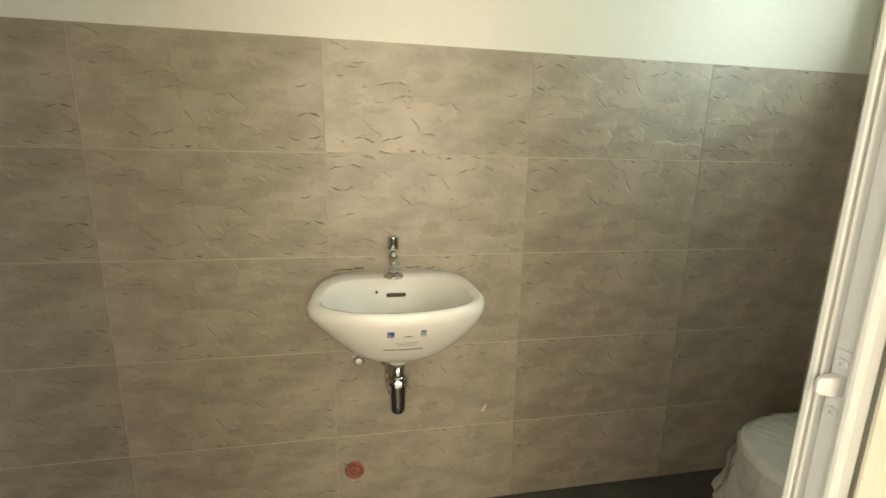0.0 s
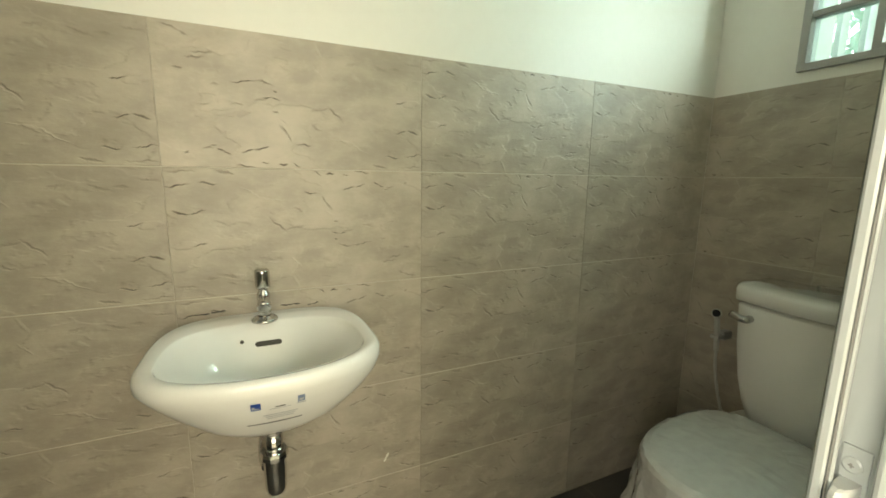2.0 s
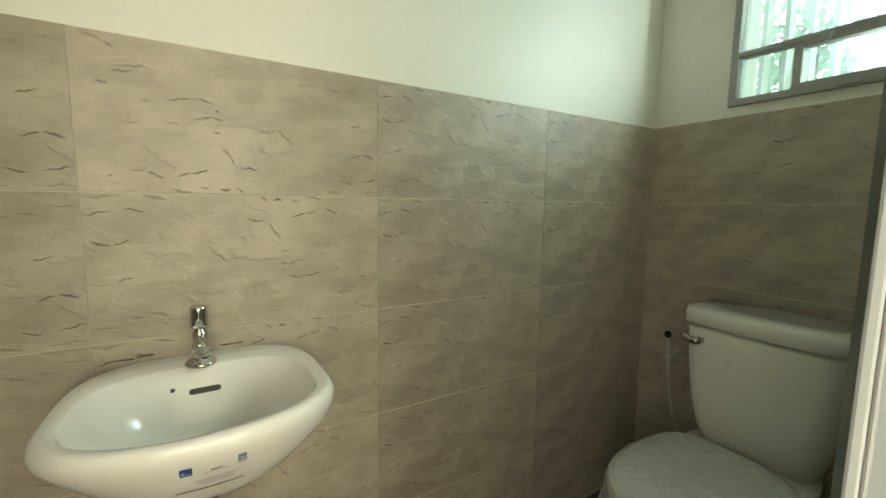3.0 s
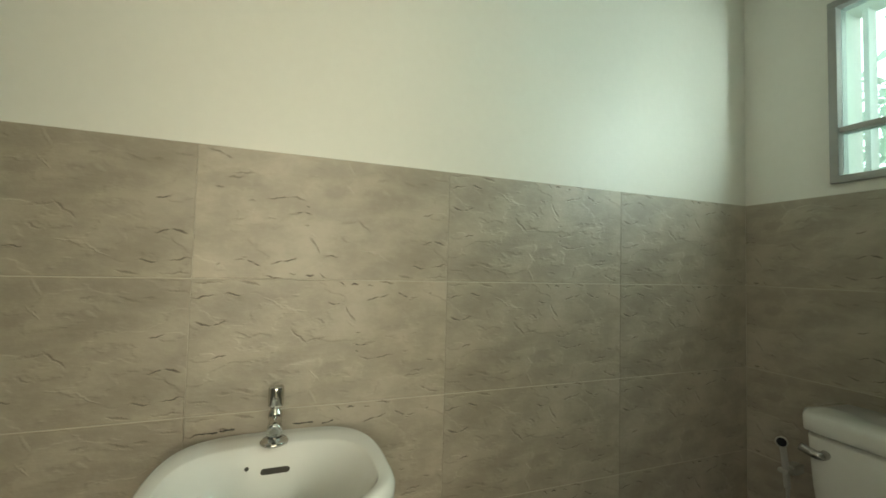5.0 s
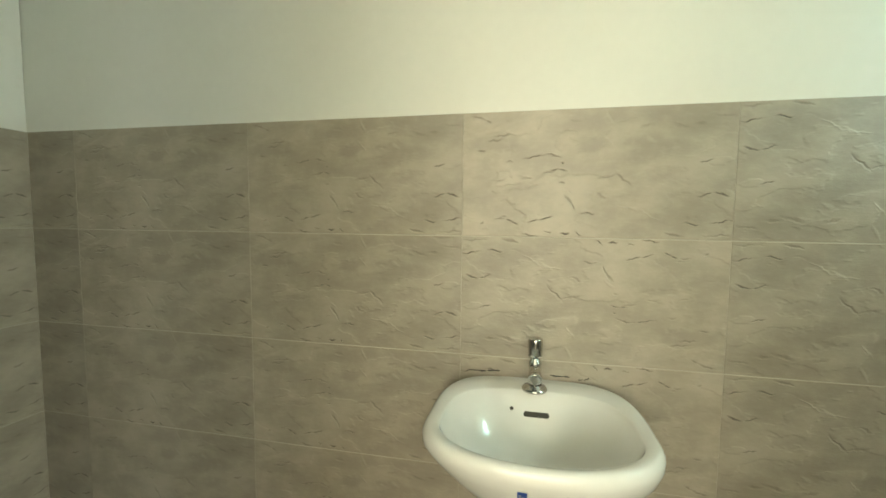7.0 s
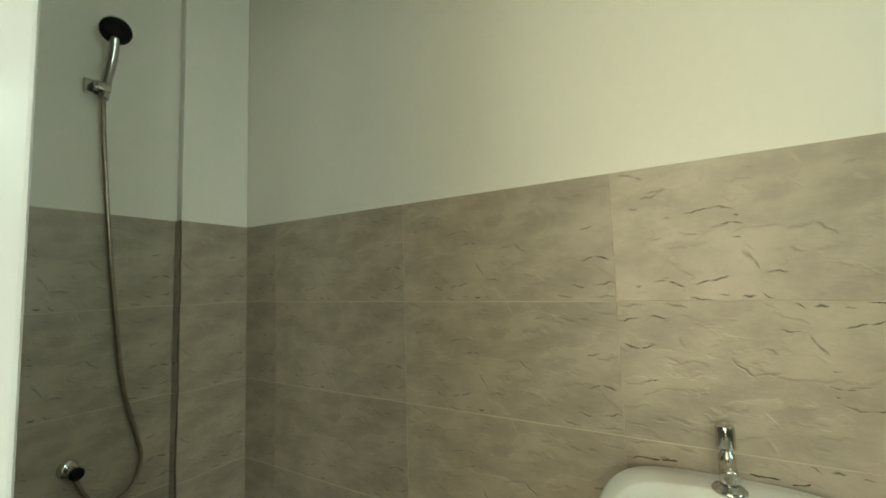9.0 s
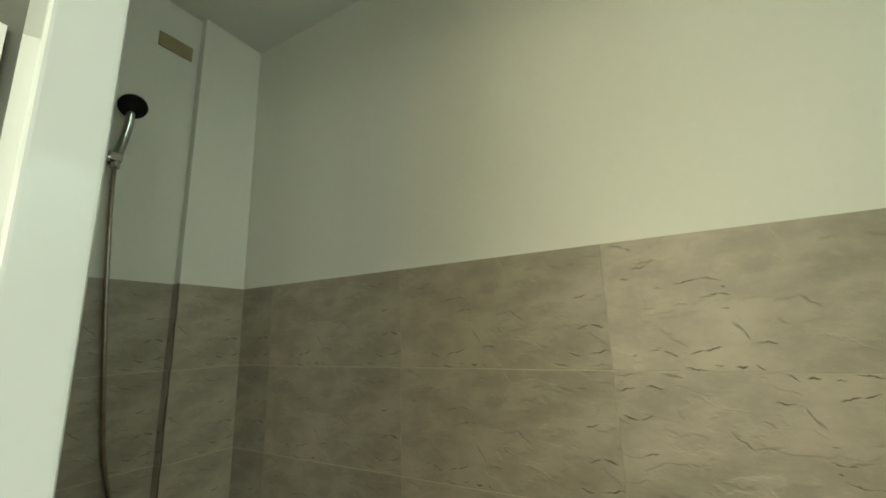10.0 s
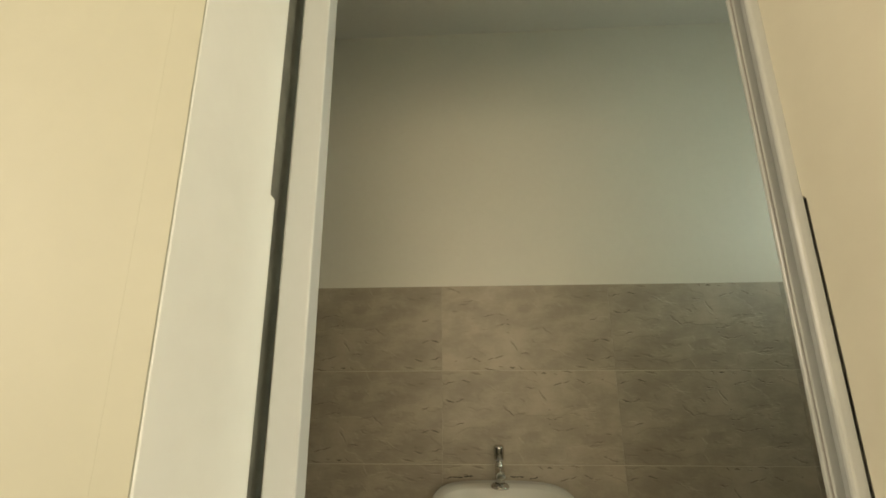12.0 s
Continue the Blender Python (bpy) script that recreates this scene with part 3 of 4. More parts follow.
part("waste", turned(bmesh.new(), ((0.024, 0.0), (0.024, 0.003), (0.018, 0.004), (0.0, 0.0025)), Matrix.Translation((BX, -0.213, 0.719)), 24), CHROME, basin, "chrome waste ring", True)
part("outlet_boss", turned(bmesh.new(), ((0.050, 0.690), (0.044, 0.677), (0.034, 0.665), (0.0275, 0.659), (0.0262, 0.655), (0.02, 0.6545)), Matrix.Translation((BX, BY, 0)), 28), CERAMIC, basin, "", True)


def pill(bm, m, half, r, depth, n=10):
    """A slot-shaped pad in the local xz plane, facing local -y."""
    loop = [(half + r * math.sin(math.pi * k / n), r * math.cos(math.pi * k / n)) for k in range(n + 1)] + [(-half - r * math.sin(math.pi * k / n), -r * math.cos(math.pi * k / n)) for k in range(n + 1)]
    return loft(bm, [[m @ Vector((x, y, z)) for x, z in loop] for y in (depth, 0.0)])


SLOPE = -22
part("overflow_slot", pill(bmesh.new(), pose(0.189, -0.0985, 0.807, SLOPE), 0.0225, 0.0058, 0.004), HOLE, basin, "dark overflow slot")
part("chain_hole", pill(bmesh.new(), pose(0.1345, -0.0985, 0.817, SLOPE), 0.0, 0.0042, 0.004), HOLE, basin, "small dark hole")


def front(x, z):
    """The pose of a label on the basin's front at that place and height."""
    zs = ((0.697, -0.291, 0.114, -0.2, 0.004), (0.725, -0.321, 0.146, -0.215, 0.008), (0.765, -0.350, 0.182, -0.232, 0.008), (0.800, -0.372, 0.206, -0.245, 0.005), (0.826, -0.386, 0.217, -0.25, 0.0))
    for a, b in zip(zs, zs[1:]):
        if a[0] <= z <= b[0]:
            f = (z - a[0]) / (b[0] - a[0])
            yf, sx, yw, dx = (a[i] + f * (b[i] - a[i]) for i in (1, 2, 3, 4))
            q = min(0.98, abs(x - BX - dx) / sx)
            y = yw - (yw - yf) * (1 - q ** 2.15) ** (1 / 2.15)
            lean = math.degrees(math.atan2(b[1] - a[1], b[0] - a[0]))
            return Vector((x, y, z)), -lean
    return None


def sticker(name, x0, x1, z0, z1, mat, label="", lift=0.0012):
    """A printed label that follows the curve of the basin's front."""
    bm, cols = bmesh.new(), 6
    grid = []
    for k in range(cols + 1):
        x = x0 + (x1 - x0) * k / cols
        grid.append([front(x, z)[0] + Vector((0, -lift, 0)) for z in (z0, (z0 + z1) / 2, z1)])
    verts = [[bm.verts.new(p) for p in col] for col in grid]
    for a, b in zip(verts, verts[1:]):
        for i in range(2):
            bm.faces.new((a[i], b[i], b[i + 1], a[i + 1]))
    return part(name, bm, mat, basin, label, True)


sticker("sticker", 0.1540, 0.1695, 0.7960, 0.8130, BLUE, "small blue square sticker")
sticker("sticker_mark", 0.1560, 0.1675, 0.7995, 0.8015, GREYINK, lift=0.0018)
sticker("sticker_mark", 0.1560, 0.1600, 0.8020, 0.8060, GREYINK, lift=0.0018)
sticker("sticker_mark", 0.228, 0.240, 0.7980, 0.8140, SEAL, "small grey-blue print")
sticker("sticker_mark", 0.2305, 0.2375, 0.8015, 0.8070, GREYINK, lift=0.0018)
sticker("sticker_mark", 0.226, 0.242, 0.7940, 0.7965, GREYINK)
sticker("sticker_mark", 0.192, 0.208, 0.7965, 0.7990, INK)
sticker("sticker_mark", 0.183, 0.217, 0.7925, 0.7940, GREYINK)
for k, (a, b) in enumerate(((0.172, 0.228), (0.176, 0.224), (0.178, 0.222))):
    sticker("sticker_line", a, b, 0.7765 - 0.005 * k, 0.7788 - 0.005 * k, GREYINK, "line of grey print")
sticker("sticker_line", 0.146, 0.236, 0.7525, 0.7555, INK, "thick dark printed line")

# tap
tap = thing("basin_tap", (0.184, -0.048, 0.8495), "chrome single pillar tap on the basin", "tap")
at = Matrix.Translation((0.184, -0.063, 0.8505))
part("flange", turned(bmesh.new(), ((0.029, 0.0), (0.029, 0.004), (0.025, 0.008), (0.017, 0.010), (0.017, 0.012)), at, 28), CHROME, tap, "", True)
part("body", turned(bmesh.new(), ((0.0150, 0.009), (0.0142, 0.020), (0.0142, 0.062), (0.0118, 0.068), (0.010, 0.070), (0.010, 0.078)), at, 28), CHROME, tap, "", True)
part("spout", tube(bmesh.new(), glide([(0.184, -0.066, 0.899), (0.184, -0.085, 0.902), (0.184, -0.102, 0.902), (0.184, -0.112, 0.898)], 5), 0.0135, 18), CHROME, tap, "", True)
part("nozzle", turned(bmesh.new(), ((0.0146, 0.0), (0.0148, 0.009), (0.0125, 0.0095), (0.0115, 0.006), (0.0, 0.006)), aim((0.184, -0.1085, 0.900), (0.184, -0.125, 0.889)), 20), CHROME, tap, "", True)
part("handle", turned(bmesh.new(), ((0.012, 0.0775), (0.0155, 0.079), (0.0160, 0.083), (0.0160, 0.115), (0.0157, 0.119), (0.013, 0.1215), (0.0, 0.122)), at, 28), CHROME, tap, "", True)
part("lever", box(bmesh.new(), 0.1805, 0.1875, -0.084, -0.072, 0.946, 0.966, 0.003), CHROME, tap)

# trap
trap = thing("bottle_trap", (BX, BY, 0.5), "chrome bottle trap hanging under the basin", "drain trap")
at = Matrix.Translation((BX, BY, 0))
part("tailpipe", turned(bmesh.new(), ((0.0185, 0.6545), (0.0185, 0.588)), at, 28), CHROME, trap, "", True)
part("nut", turned(bmesh.new(), ((0.0265, 0.590), (0.0285, 0.592), (0.0285, 0.600), (0.0265, 0.606), (0.020, 0.607)), at, 10), CHROME, trap)
part("cup", turned(bmesh.new(), ((0.0, 0.503), (0.012, 0.504), (0.019, 0.509), (0.0215, 0.518), (0.0225, 0.540), (0.0245, 0.588), (0.0255, 0.592)), at, 28), CHROME, trap, "", True)
part("outlet_arm", tube(bmesh.new(), glide([(BX - 0.012, BY + 0.005, 0.568), (BX - 0.018, BY + 0.035, 0.568), (BX - 0.018, BY + 0.09, 0.568), (BX - 0.016, -0.012, 0.568), (BX - 0.016, -0.001, 0.568)], 6), 0.015, 18), CHROME, trap, "", True)
part("rosette", turned(bmesh.new(), ((0.032, 0.0), (0.031, 0.004), (0.018, 0.010)), aim((BX - 0.016, -0.0005, 0.568), (BX - 0.016, -1, 0.568)), 24), CHROME, trap, "", True)

valve = thing("angle_valve", (0.087, -0.03, 0.6), "chrome angle valve on the tiles under the basin", "valve")
part("rosette", turned(bmesh.new(), ((0.022, 0.0), (0.021, 0.003), (0.012, 0.007)), aim((0.080, -0.0005, 0.597), (0.080, -1, 0.597)), 20), CHROME, valve, "", True)
part("body", tube(bmesh.new(), [Vector((0.080, -0.004, 0.597)), Vector((0.080, -0.03, 0.597)), Vector((0.080, -0.058, 0.597))], 0.0095, 14), CHROME, valve, "", True)
part("knob", turned(bmesh.new(), ((0.013, 0.0), (0.0145, 0.004), (0.0145, 0.013), (0.010, 0.017), (0.0, 0.017)), aim((0.080, -0.056, 0.597), (0.080, -1, 0.585)), 12), CHROME, valve)
part("outlet", tube(bmesh.new(), [Vector((0.080, -0.035, 0.597)), Vector((0.080, -0.035, 0.615)), Vector((0.080, -0.035, 0.628))], 0.0075, 12), CHROME, valve, "", True)
part("tape", turned(bmesh.new(), ((0.0105, 0.0), (0.0115, 0.004), (0.0105, 0.012)), aim((0.070, -0.036, 0.594), (0.052, -0.036, 0.600)), 12), BARS, valve, "white sealing tape", True)

bm = turned(bmesh.new(), ((0.0315, 0.0), (0.032, 0.004), (0.0285, 0.007), (0.024, 0.0075), (0.021, 0.005), (0.013, 0.005), (0.012, 0.0105), (0.0, 0.011)), aim((0.053, -0.0005, 0.175), (0.053, -1, 0.175)), 22)
for v in bm.verts:
    v.co += 0.0012 * noise.noise_vector(v.co * 80)
solid("pipe_plug", bm, RED, "red plastic plug in a capped pipe on the tiles", "pipe plug")
bm = bmesh.new()
pill(bm, pose(0.493, -0.0012, 0.365, 0, 28, 0), 0.0, 0.004, 0.001)
pill(bm, pose(0.490, -0.0012, 0.360, 0, 118, 0), 0.012, 0.0028, 0.001)
solid("cement_smear", bm, PAINT, "small white smear of cement on a tile", "smear")

for x, z, half, turn in ((0.045, 0.8605, 0.020, 3), (0.085, 0.8635, 0.014, -4), (0.245, 0.8632, 0.022, 2), (0.300, 0.8600, 0.012, -6)):
    bm = bmesh.new()
    pill(bm, pose(x, -0.0009, z, 0, turn, 0), half, 0.0013, 0.0008, 4)
    bmesh.ops.subdivide_edges(bm, edges=[e for e in bm.edges if e.calc_length() > half], cuts=9)
    for v in bm.verts:
        v.co.z += 0.0030 * noise.noise(v.co * 70) + 0.0014 * noise.noise(v.co * 190)
    tagged(solid("dirt_mark", bm, HOLE, "dark smudge of dirt on the tiles behind the basin", "dirt"), group="dirt marks behind the basin")

# ---------------------------------------------------------------- toilet
TY = -0.485
toilet = thing("toilet", (1.45, TY, 0), "white ceramic close-coupled toilet with its lid closed", "toilet")


def egg(z, xf, xb, half, n=48, p=2.2, xw=None):
    """A level egg-shaped ring, pointed towards the front (lower x)."""
    xw = xb - 0.42 * (xb - xf) if xw is None else xw
    pts = []
    for i in range(n):
        a = 2 * math.pi * i / n
        c, s = math.cos(a), math.sin(a)
        e = 2 / (3.2 if c > 0 else p)
        b = (xb - xw) if c > 0 else (xw - xf)
        pts.append(Vector((xw + b * math.copysign(abs(c) ** e, c), TY + half * math.copysign(abs(s) ** e, s), z)))
    return pts


part("bowl", loft(bmesh.new(), [egg(0.000, 1.20, 1.76, 0.115), egg(0.030, 1.205, 1.76, 0.11), egg(0.120, 1.22, 1.74, 0.10), egg(0.238, 1.18, 1.76, 0.125), egg(0.318, 1.12, 1.785, 0.160),
                                egg(0.378, 1.09, 1.79, 0.178), egg(0.403, 1.085, 1.79, 0.182), egg(0.411, 1.09, 1.788, 0.178)]), CERAMIC, toilet, "", True)
part("seat", loft(bmesh.new(), [egg(0.412, 1.085, 1.555, 0.180), egg(0.416, 1.078, 1.56, 0.186), egg(0.426, 1.078, 1.56, 0.186), egg(0.430, 1.085, 1.555, 0.180)]), SEAT, toilet, "", True)
part("seat_lid", loft(bmesh.new(), [egg(0.431, 1.085, 1.555, 0.182), egg(0.434, 1.075, 1.562, 0.190), egg(0.442, 1.075, 1.562, 0.190), egg(0.449, 1.084, 1.556, 0.182), egg(0.454, 1.13, 1.53, 0.145), egg(0.456, 1.22, 1.48, 0.08)]), SEAT, toilet, "", True)


def tank_ring(z, half, xf, bow, n=14):
    """A level ring of the tank: flat back, bowed front, rounded corners."""
    pts = []
    r = 0.03
    for k in range(n + 1):
        s = -1 + 2 * k / n
        y = TY + s * half
        corner = max(0.0, (abs(s) - 0.82) / 0.18)
        pts.append(Vector((xf + bow * s * s + 0.05 * corner ** 2.5, y, z)))
    pts += [Vector((1.788, TY + half * 0.985, z)), Vector((1.788, TY - half * 0.985, z))]
    return pts


tank = part("tank", loft(bmesh.new(), [tank_ring(0.394, 0.150, 1.625, 0.02), tank_ring(0.410, 0.158, 1.612, 0.02), tank_ring(0.470, 0.175, 1.595, 0.022), tank_ring(0.550, 0.192, 1.582, 0.024),
                                       tank_ring(0.660, 0.206, 1.573, 0.025), tank_ring(0.790, 0.214, 1.568, 0.025), tank_ring(0.797, 0.210, 1.572, 0.025), tank_ring(0.7985, 0.165, 1.620, 0.025)]), CERAMIC, toilet, "", True)
part("tank_lid", loft(bmesh.new(), [tank_ring(0.7985, 0.155, 1.625, 0.025), tank_ring(0.8050, 0.165, 1.620, 0.025), tank_ring(0.8055, 0.216, 1.566, 0.025), tank_ring(0.811, 0.222, 1.560, 0.025), tank_ring(0.842, 0.223, 1.558, 0.025), tank_ring(0.852, 0.220, 1.562, 0.025), tank_ring(0.857, 0.212, 1.571, 0.025), tank_ring(0.859, 0.190, 1.600, 0.025)]), CERAMIC, toilet, "", True)
lever = part("flush_lever", tube(bmesh.new(), glide([(1.578, -0.345, 0.757), (1.560, -0.345, 0.757), (1.553, -0.330, 0.759), (1.553, -0.300, 0.766)], 5), 0.0115, 12), DIM, toilet, "chrome flush lever", True)
part("rosette", turned(bmesh.new(), ((0.015, 0.0), (0.014, 0.006), (0.009, 0.009)), aim((1.588, -0.345, 0.757), (1.0, -0.345, 0.757)), 20), CHROME, lever, "", True)

# crumpled packing film laid over the lid and hanging down its sides
rings = []
for z, grow, amp in ((0.4425, -0.10, 0.004), (0.4420, -0.05, 0.004), (0.4375, -0.012, 0.003), (0.430, 0.004, 0.002), (0.418, 0.010, 0.003), (0.400, 0.012, 0.005), (0.375, 0.014, 0.007), (0.345, 0.020, 0.010), (0.310, 0.018, 0.014), (0.275, 0.026, 0.018), (0.245, 0.040, 0.020)):
    z += 0.019
    row = []
    for i, v in enumerate(egg(z, 1.075 - grow, 1.555 + min(0, grow), 0.190 + grow, n=64)):
        q = noise.noise(v * 22) + 0.6 * noise.noise(v * 55)
        if v.x > 1.54:
            q *= 0.15
        row.append(v + Vector(((v.x - 1.35), (v.y - TY), 0)).normalized() * amp * q + Vector((0, 0, 0.9 * amp * abs(noise.noise(Vector((v.x * 30, v.y * 12, 0)))))))
    rings.append(row)
crumple = random.Random(21)
for row in rings[:1] + rings[2:]:
    for v in row:
        if v.x < 1.53:
            v += Vector((crumple.uniform(-1, 1), crumple.uniform(-1, 1), crumple.uniform(0, 1))) * (0.0016 if v.z > 0.44 else 0.0022)
bm = loft(bmesh.new(), rings, True, False)
bmesh.ops.triangulate(bm, faces=bm.faces)
solid("plastic_film", bm, FILM, "clear crumpled packing film draped over the toilet lid", "plastic film")

# hand spray beside the toilet
spray = thing("bidet_spray", (1.75, -0.16, 0.58), "white hand bidet spray in its wall holder", "bidet spray")
part("holder", box(box(bmesh.new(), 1.748, XR - 0.0005, -0.178, -0.148, 0.595, 0.625, 0.004), 1.714, 1.752, -0.179, -0.147, 0.602, 0.616, 0.005), SPRAY, spray)
part("handle", tube(bmesh.new(), glide([(1.735, -0.165, 0.555), (1.731, -0.164, 0.60), (1.726, -0.163, 0.64), (1.720, -0.163, 0.675), (1.712, -0.163, 0.700)], 4), 0.0092, 16), SPRAY, spray, "", True)
head = part("spray_head", turned(bmesh.new(), ((0.010, -0.012), (0.0155, -0.008), (0.017, 0.008), (0.016, 0.012), (0.0, 0.0122)), aim((1.712, -0.163, 0.704), (0.6, -0.75, 0.90)), 20), SPRAY, spray, "", True)
part("rose", turned(bmesh.new(), ((0.0135, 0.0115), (0.0135, 0.0135), (0.0, 0.0135)), aim((1.712, -0.163, 0.704), (0.6, -0.75, 0.90)), 20), BLACK, head, "black rose plate")
part("hose", tube(bmesh.new(), glide([(1.735, -0.165, 0.556), (1.738, -0.166, 0.50), (1.742, -0.178, 0.42), (1.748, -0.200, 0.33), (1.758, -0.225, 0.25), (1.775, -0.225, 0.20), (XR - 0.001, -0.225, 0.185)], 8), 0.0052, 10), SPRAY, spray, "thin white hose", True)

# ---------------------------------------------------------------- shower
shower = thing("hand_shower", (XL, -0.485, 1.88), "chrome hand shower with a black face in its wall bracket", "hand shower")
part("bracket", box(box(bmesh.new(), XL, XL + 0.012, -0.530, -0.478, 1.868, 1.914, 0.004), XL + 0.010, XL + 0.046, -0.516, -0.470, 1.875, 1.905, 0.009), DIM, shower)
part("handle", tube(bmesh.new(), glide([(-1.388, -0.487, 1.855), (-1.385, -0.484, 1.90), (-1.377, -0.476, 1.96), (-1.366, -0.473, 2.01), (-1.355, -0.475, 2.055)], 5), 0.0138, 16), DIM, shower, "", True)
AX = aim((-1.350, -0.475, 2.073), (-1.350 + 0.60, -0.475 - 0.12, 2.073 - 0.62))
head = part("shower_head", turned(bmesh.new(), ((0.0, -0.022), (0.020, -0.020), (0.036, -0.010), (0.0430, 0.002), (0.0430, 0.006), (0.0420, 0.008)), AX, 32), CHROME, shower, "", True)
part("spray_face", turned(bmesh.new(), ((0.0424, 0.0065), (0.0405, 0.0115), (0.028, 0.0140), (0.0, 0.0145)), AX, 32), BLACK, head, "black spray face", True)
line = glide([(-1.388, -0.487, 1.858), (-1.389, -0.482, 1.75), (-1.392, -0.463, 1.50), (-1.394, -0.434, 1.20), (-1.396, -0.405, 0.96), (-1.397, -0.365, 0.80), (-1.395, -0.350, 0.72), (-1.392, -0.375, 0.645), (-1.390, -0.43, 0.625), (-1.392, -0.485, 0.66), (-1.395, -0.518, 0.735)], 34)
part("hose", tube(bmesh.new(), line, 0.0062, 10, 0.0011), STEEL, shower, "ribbed steel hose", True)
mixer = thing("shower_valve", (XL, -0.525, 0.75), "chrome shower stop valve low on the tiled wall", "shower valve")
part("body", tube(bmesh.new(), [Vector((XL, -0.525, 0.752)), Vector((XL + 0.03, -0.525, 0.752)), Vector((XL + 0.055, -0.525, 0.752))], 0.012, 16), CHROME, mixer, "", True)
part("outlet", tube(bmesh.new(), [Vector((-1.395, -0.523, 0.750)), Vector((-1.395, -0.5205, 0.742)), Vector((-1.395, -0.517, 0.730))], 0.0095, 14), CHROME, mixer, "", True)
part("knob", turned(bmesh.new(), ((0.016, 0.0), (0.0175, 0.005), (0.0175, 0.015), (0.012, 0.020), (0.0, 0.020)), aim((XL + 0.053, -0.525, 0.752), (0, -0.525, 0.752)), 12), BLACK, mixer, "black knob")
part("rosette", turned(bmesh.new(), ((0.026, 0.0), (0.025, 0.004), (0.014, 0.009)), aim((XL, -0.525, 0.752), (0, -0.525, 0.752)), 24), CHROME, mixer, "", True)

blank = thing("blank_plate", (XL, -0.335, 2.42), "tan blank cover plate high on the white wall", "cover plate")
part("plate", box(bmesh.new(), XL - 0.006, XL + 0.001, -0.398, -0.275, 2.392, 2.452, 0.003), TAN, blank)

# ---------------------------------------------------------------- outside the window
haze = bpy.data.materials.new("bright_haze")
haze.use_nodes = True
hz = haze.node_tree
emit = hz.nodes.new("ShaderNodeEmission")
emit.inputs["Color"].default_value, emit.inputs["Strength"].default_value = (0.94, 1.0, 0.98, 1), 4.5
hz.links.new(emit.outputs[0], hz.nodes["Material Output"].inputs["Surface"])
solid("backdrop", box(bmesh.new(), 16, 16.2, -28, 40, -0.1, 14), haze, "bright hazy sky in the distance", "sky", "structure")
neighbour = thing("house", (7.5, 3.0, -0.12), "pale rendered neighbouring house with a corrugated roof", "house")
part("wall", box(bmesh.new(), 8.2, 12.0, -1.5, 8.0, -0.12, 2.2), HOUSE, neighbour)
bm = bmesh.new()
ys = [-2.2 + 0.04 * k for k in range(270)]
loft(bm, [[Vector((x, y, z + 0.028 * math.sin(y * 2 * math.pi / 0.16))) for y in ys] for x, z in ((7.5, 2.16), (10.2, 2.8))], False, False, False)
part("roof", bm, ROOF, neighbour, "grey corrugated roof sheet", True)


def shrub(at, height, spread, leaves, seed):
    rnd = random.Random(seed)
    ob = thing("shrub", at, "leafy green garden shrub beyond the window", "shrub", "shrubs outside")
    base = Vector(at)
    bm, tips = bmesh.new(), []
    for k in range(7):
        a = 2 * math.pi * k / 7 + rnd.uniform(-0.3, 0.3)
        tip = base + Vector((math.cos(a) * spread * rnd.uniform(0.3, 0.8), math.sin(a) * spread * rnd.uniform(0.3, 0.8), height * rnd.uniform(0.6, 1.0)))
        mid = base.lerp(tip, 0.5) + Vector((0, 0, 0.1 * height))
        tube(bm, glide([base, mid, tip], 3), 0.018, 6)
        tips += [mid, tip, mid.lerp(tip, 0.5)]
    part("trunk", bm, BARK, ob)
    verts, faces = [], []
    for k in range(leaves):
        c = rnd.choice(tips) + Vector((rnd.gauss(0, 0.20), rnd.gauss(0, 0.20), rnd.gauss(0, 0.2))) * spread
        m = Euler((rnd.uniform(-1, 1), rnd.uniform(-1, 1), rnd.uniform(0, 6.3))).to_matrix()
        s = rnd.uniform(0.04, 0.09)
        i = len(verts)
        verts += [c + m @ Vector(p) * s for p in ((-1, 0, 0), (0, -0.4, 0.12), (1, 0, 0), (0, 0.4, 0.12))]
        faces += [(i, i + 1, i + 2), (i, i + 2, i + 3)]
    me = bpy.data.meshes.new("crown")
    me.from_pydata([v - base for v in verts], [], faces)
    me.materials.append(LEAF)
    crown = new("crown", me)
    crown.parent = ob
    tagged(crown, kind="stuff")


shrub((4.9, 0.6, -0.12), 2.9, 1.0, 4200, 3)
shrub((5.4, 2.1, -0.12), 3.1, 1.0, 4200, 5)
shrub((4.9, -0.8, -0.12), 2.7, 0.9, 3600, 8)

# ---------------------------------------------------------------- tiles, one by one
JOINT_U, JOINT_V = 0.0002, 0.0012
MESHES = {}


def tile_mesh(u0, u1, v0, v1):
    """A tile, or a piece cut from it, with eased edges; its print keeps its place on the whole tile."""
    key = (round(u0, 3), round(u1, 3), round(v0, 3), round(v1, 3))
    if key not in MESHES:
        b, d = 0.0007, 0.0045
        loops = []
        for inset, y in ((0.0, d), (0.0, b), (b, 0.0)):
            a0, a1, c0, c1 = u0 + JOINT_U + inset, u1 - JOINT_U - inset, v0 + JOINT_V + inset, v1 - JOINT_V - inset
            loops.append([Vector((a0, y, c0)), Vector((a1, y, c0)), Vector((a1, y, c1)), Vector((a0, y, c1))])
        MESHES[key] = finish(loft(bmesh.new(), loops), TILE, False, "tile")
    return MESHES[key]


def tile(parent, m, u0=-0.3, u1=0.3, v0=-0.15, v1=0.15):
    ob = new("tile", tile_mesh(u0, u1, v0, v1))
    ob.parent = parent
    ob.matrix_basis = m


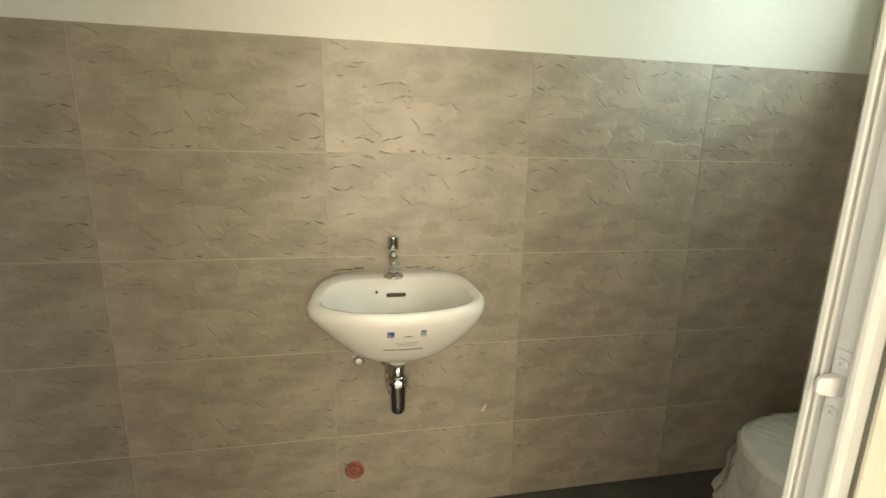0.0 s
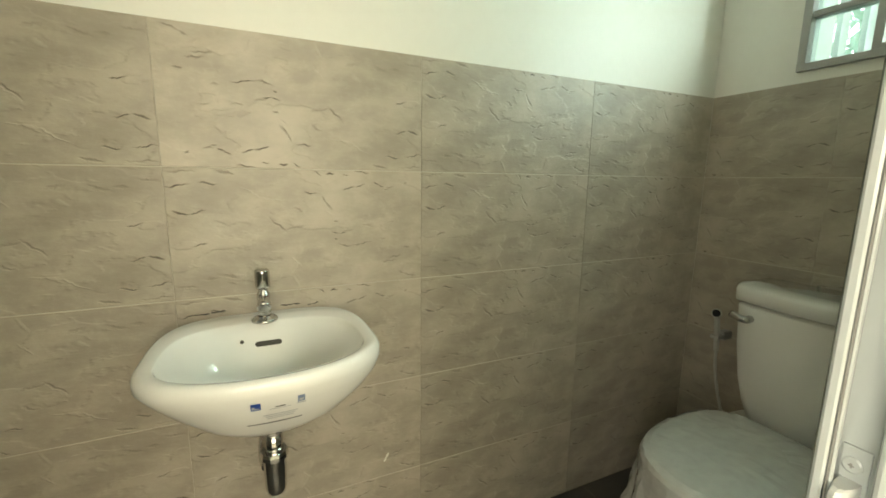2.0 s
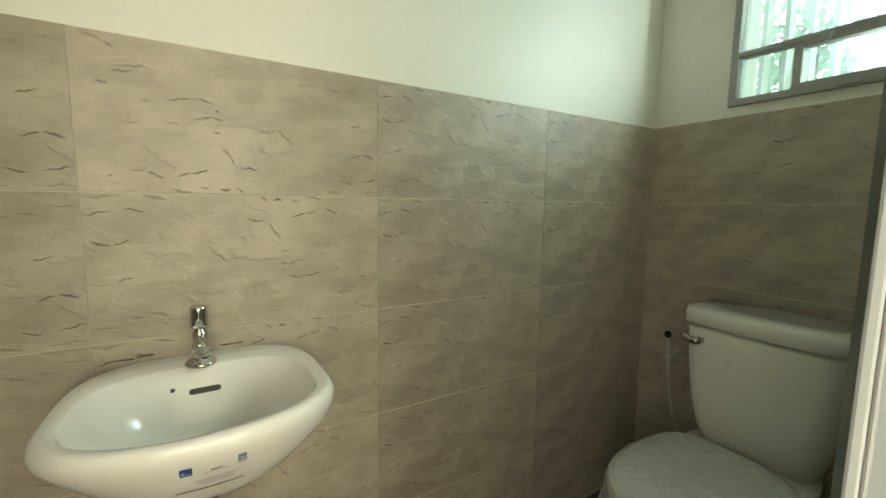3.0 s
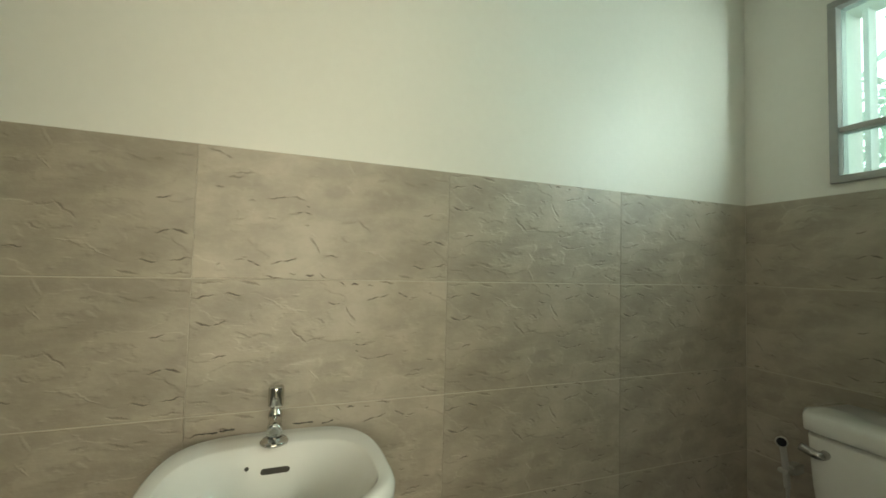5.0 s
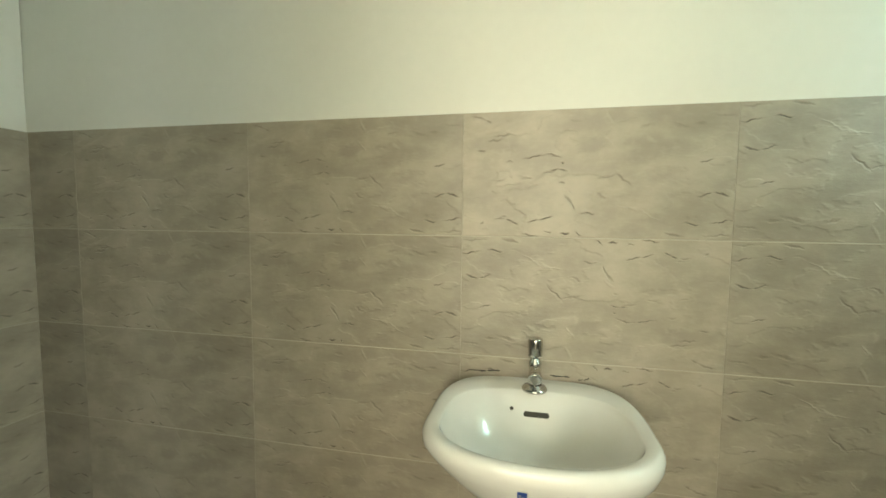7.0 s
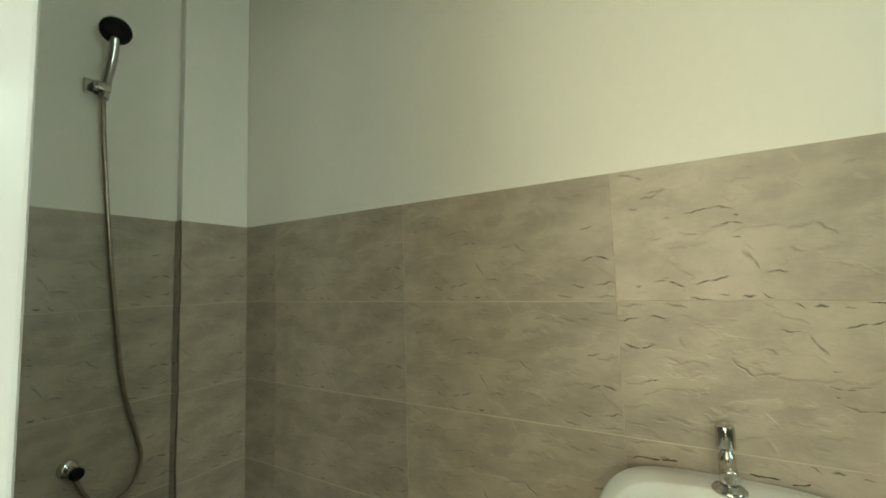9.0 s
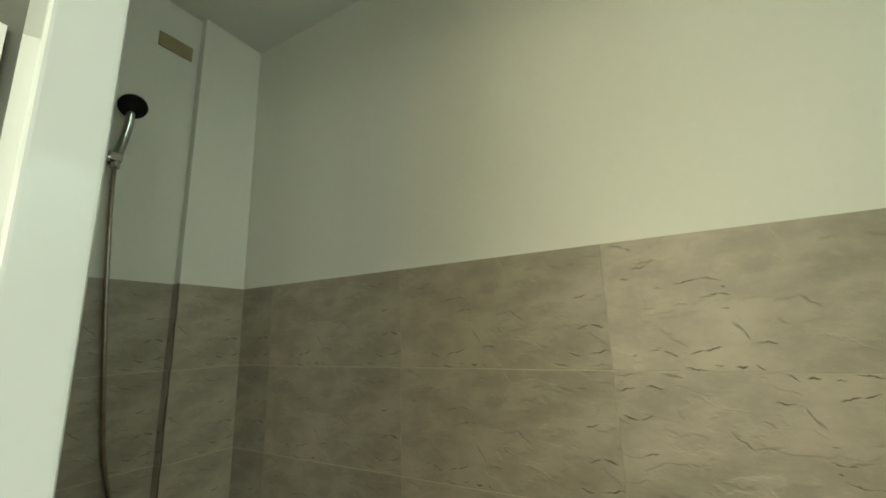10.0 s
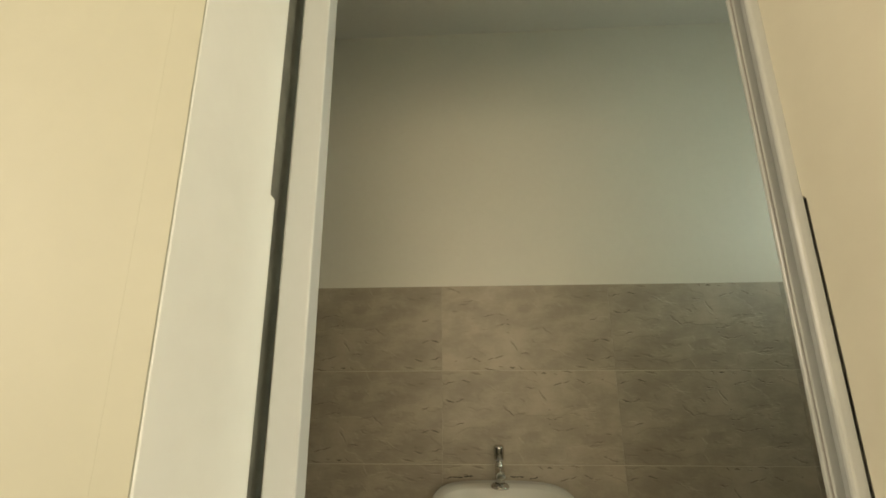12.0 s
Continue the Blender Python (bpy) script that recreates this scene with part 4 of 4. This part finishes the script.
def bed(name, x0, x1, y0, y1):
    return solid(name, box(bmesh.new(), x0, x1, y0, y1, 0, 1.4985), GROUT, "pale grout bed between the wall tiles", "grout", "structure")


bed("trim_grout_back", XC - 0.005, XR, 0.0016, 0.0055)
bed("trim_grout_right", XR + 0.0016, XR + 0.0055, YF - 0.001, 0.0012)
bed("trim_grout_left", XL - 0.0055, XL - 0.0016, YF - 0.001, PIER - 0.0002)
bed("trim_grout_pier", XC - 0.0055, XC - 0.0016, PIER + 0.0016, 0.0012)
bed("trim_grout_pier_side", XL - 0.0014, XC - 0.006, PIER + 0.0016, PIER + 0.0055)

for row in range(5):
    z = 0.15 + 0.3 * row
    for col in range(-2, 3):
        flip = col > 0 or (col == 0 and row < 4)
        tile(wall_back, pose(0.3 + 0.6 * col, 0, z, 0, 180 if flip else 0, 0))
    tile(wall_back, pose(-1.5, 0, z), -1.38 + 1.5, 0.3)
    # right wall: a cut piece at the corner, then whole tiles
    tile(wall_right, pose(XR, -0.09, z, 0, 0, -90), -0.09, 0.3)
    tile(wall_right, pose(XR, -0.69, z, 0, 180, -90), -0.25, 0.3)
    # left wall, pier face and pier side
    tile(wall_left, pose(XL, PIER - 0.3, z, 0, 0, 90), -0.3, 0.3)
    tile(wall_left, pose(XL, PIER - 0.9, z, 0, 0, 90), 0.21, 0.3)
    tile(pier, pose(XC, -0.3, z, 0, 0, 90), 0.046, 0.3)
    tile(pier, pose(XC - 0.3, PIER, z), 0.25, 0.3)

# floor tiles
for i in range(11):
    for j in range(4):
        x0, y1 = XL + 0.3 * i, 0.0 - 0.3 * j
        x1, y0 = min(x0 + 0.3, XR), max(y1 - 0.3, YF)
        if x1 - x0 < 0.02 or y1 - y0 < 0.02:
            continue
        key = ("floor", round(x1 - x0, 3), round(y1 - y0, 3))
        if key not in MESHES:
            w, h = x1 - x0, y1 - y0
            MESHES[key] = finish(box(bmesh.new(), 0.0015, w - 0.0015, 0.0015, h - 0.0015, -0.003, 0.0, 0.0006, 1), FLOOR, False, "floor_tile")
        ob = new("floor_tile", MESHES[key])
        ob.parent = floor
        ob.matrix_basis = Matrix.Translation((x0, y0, 0))
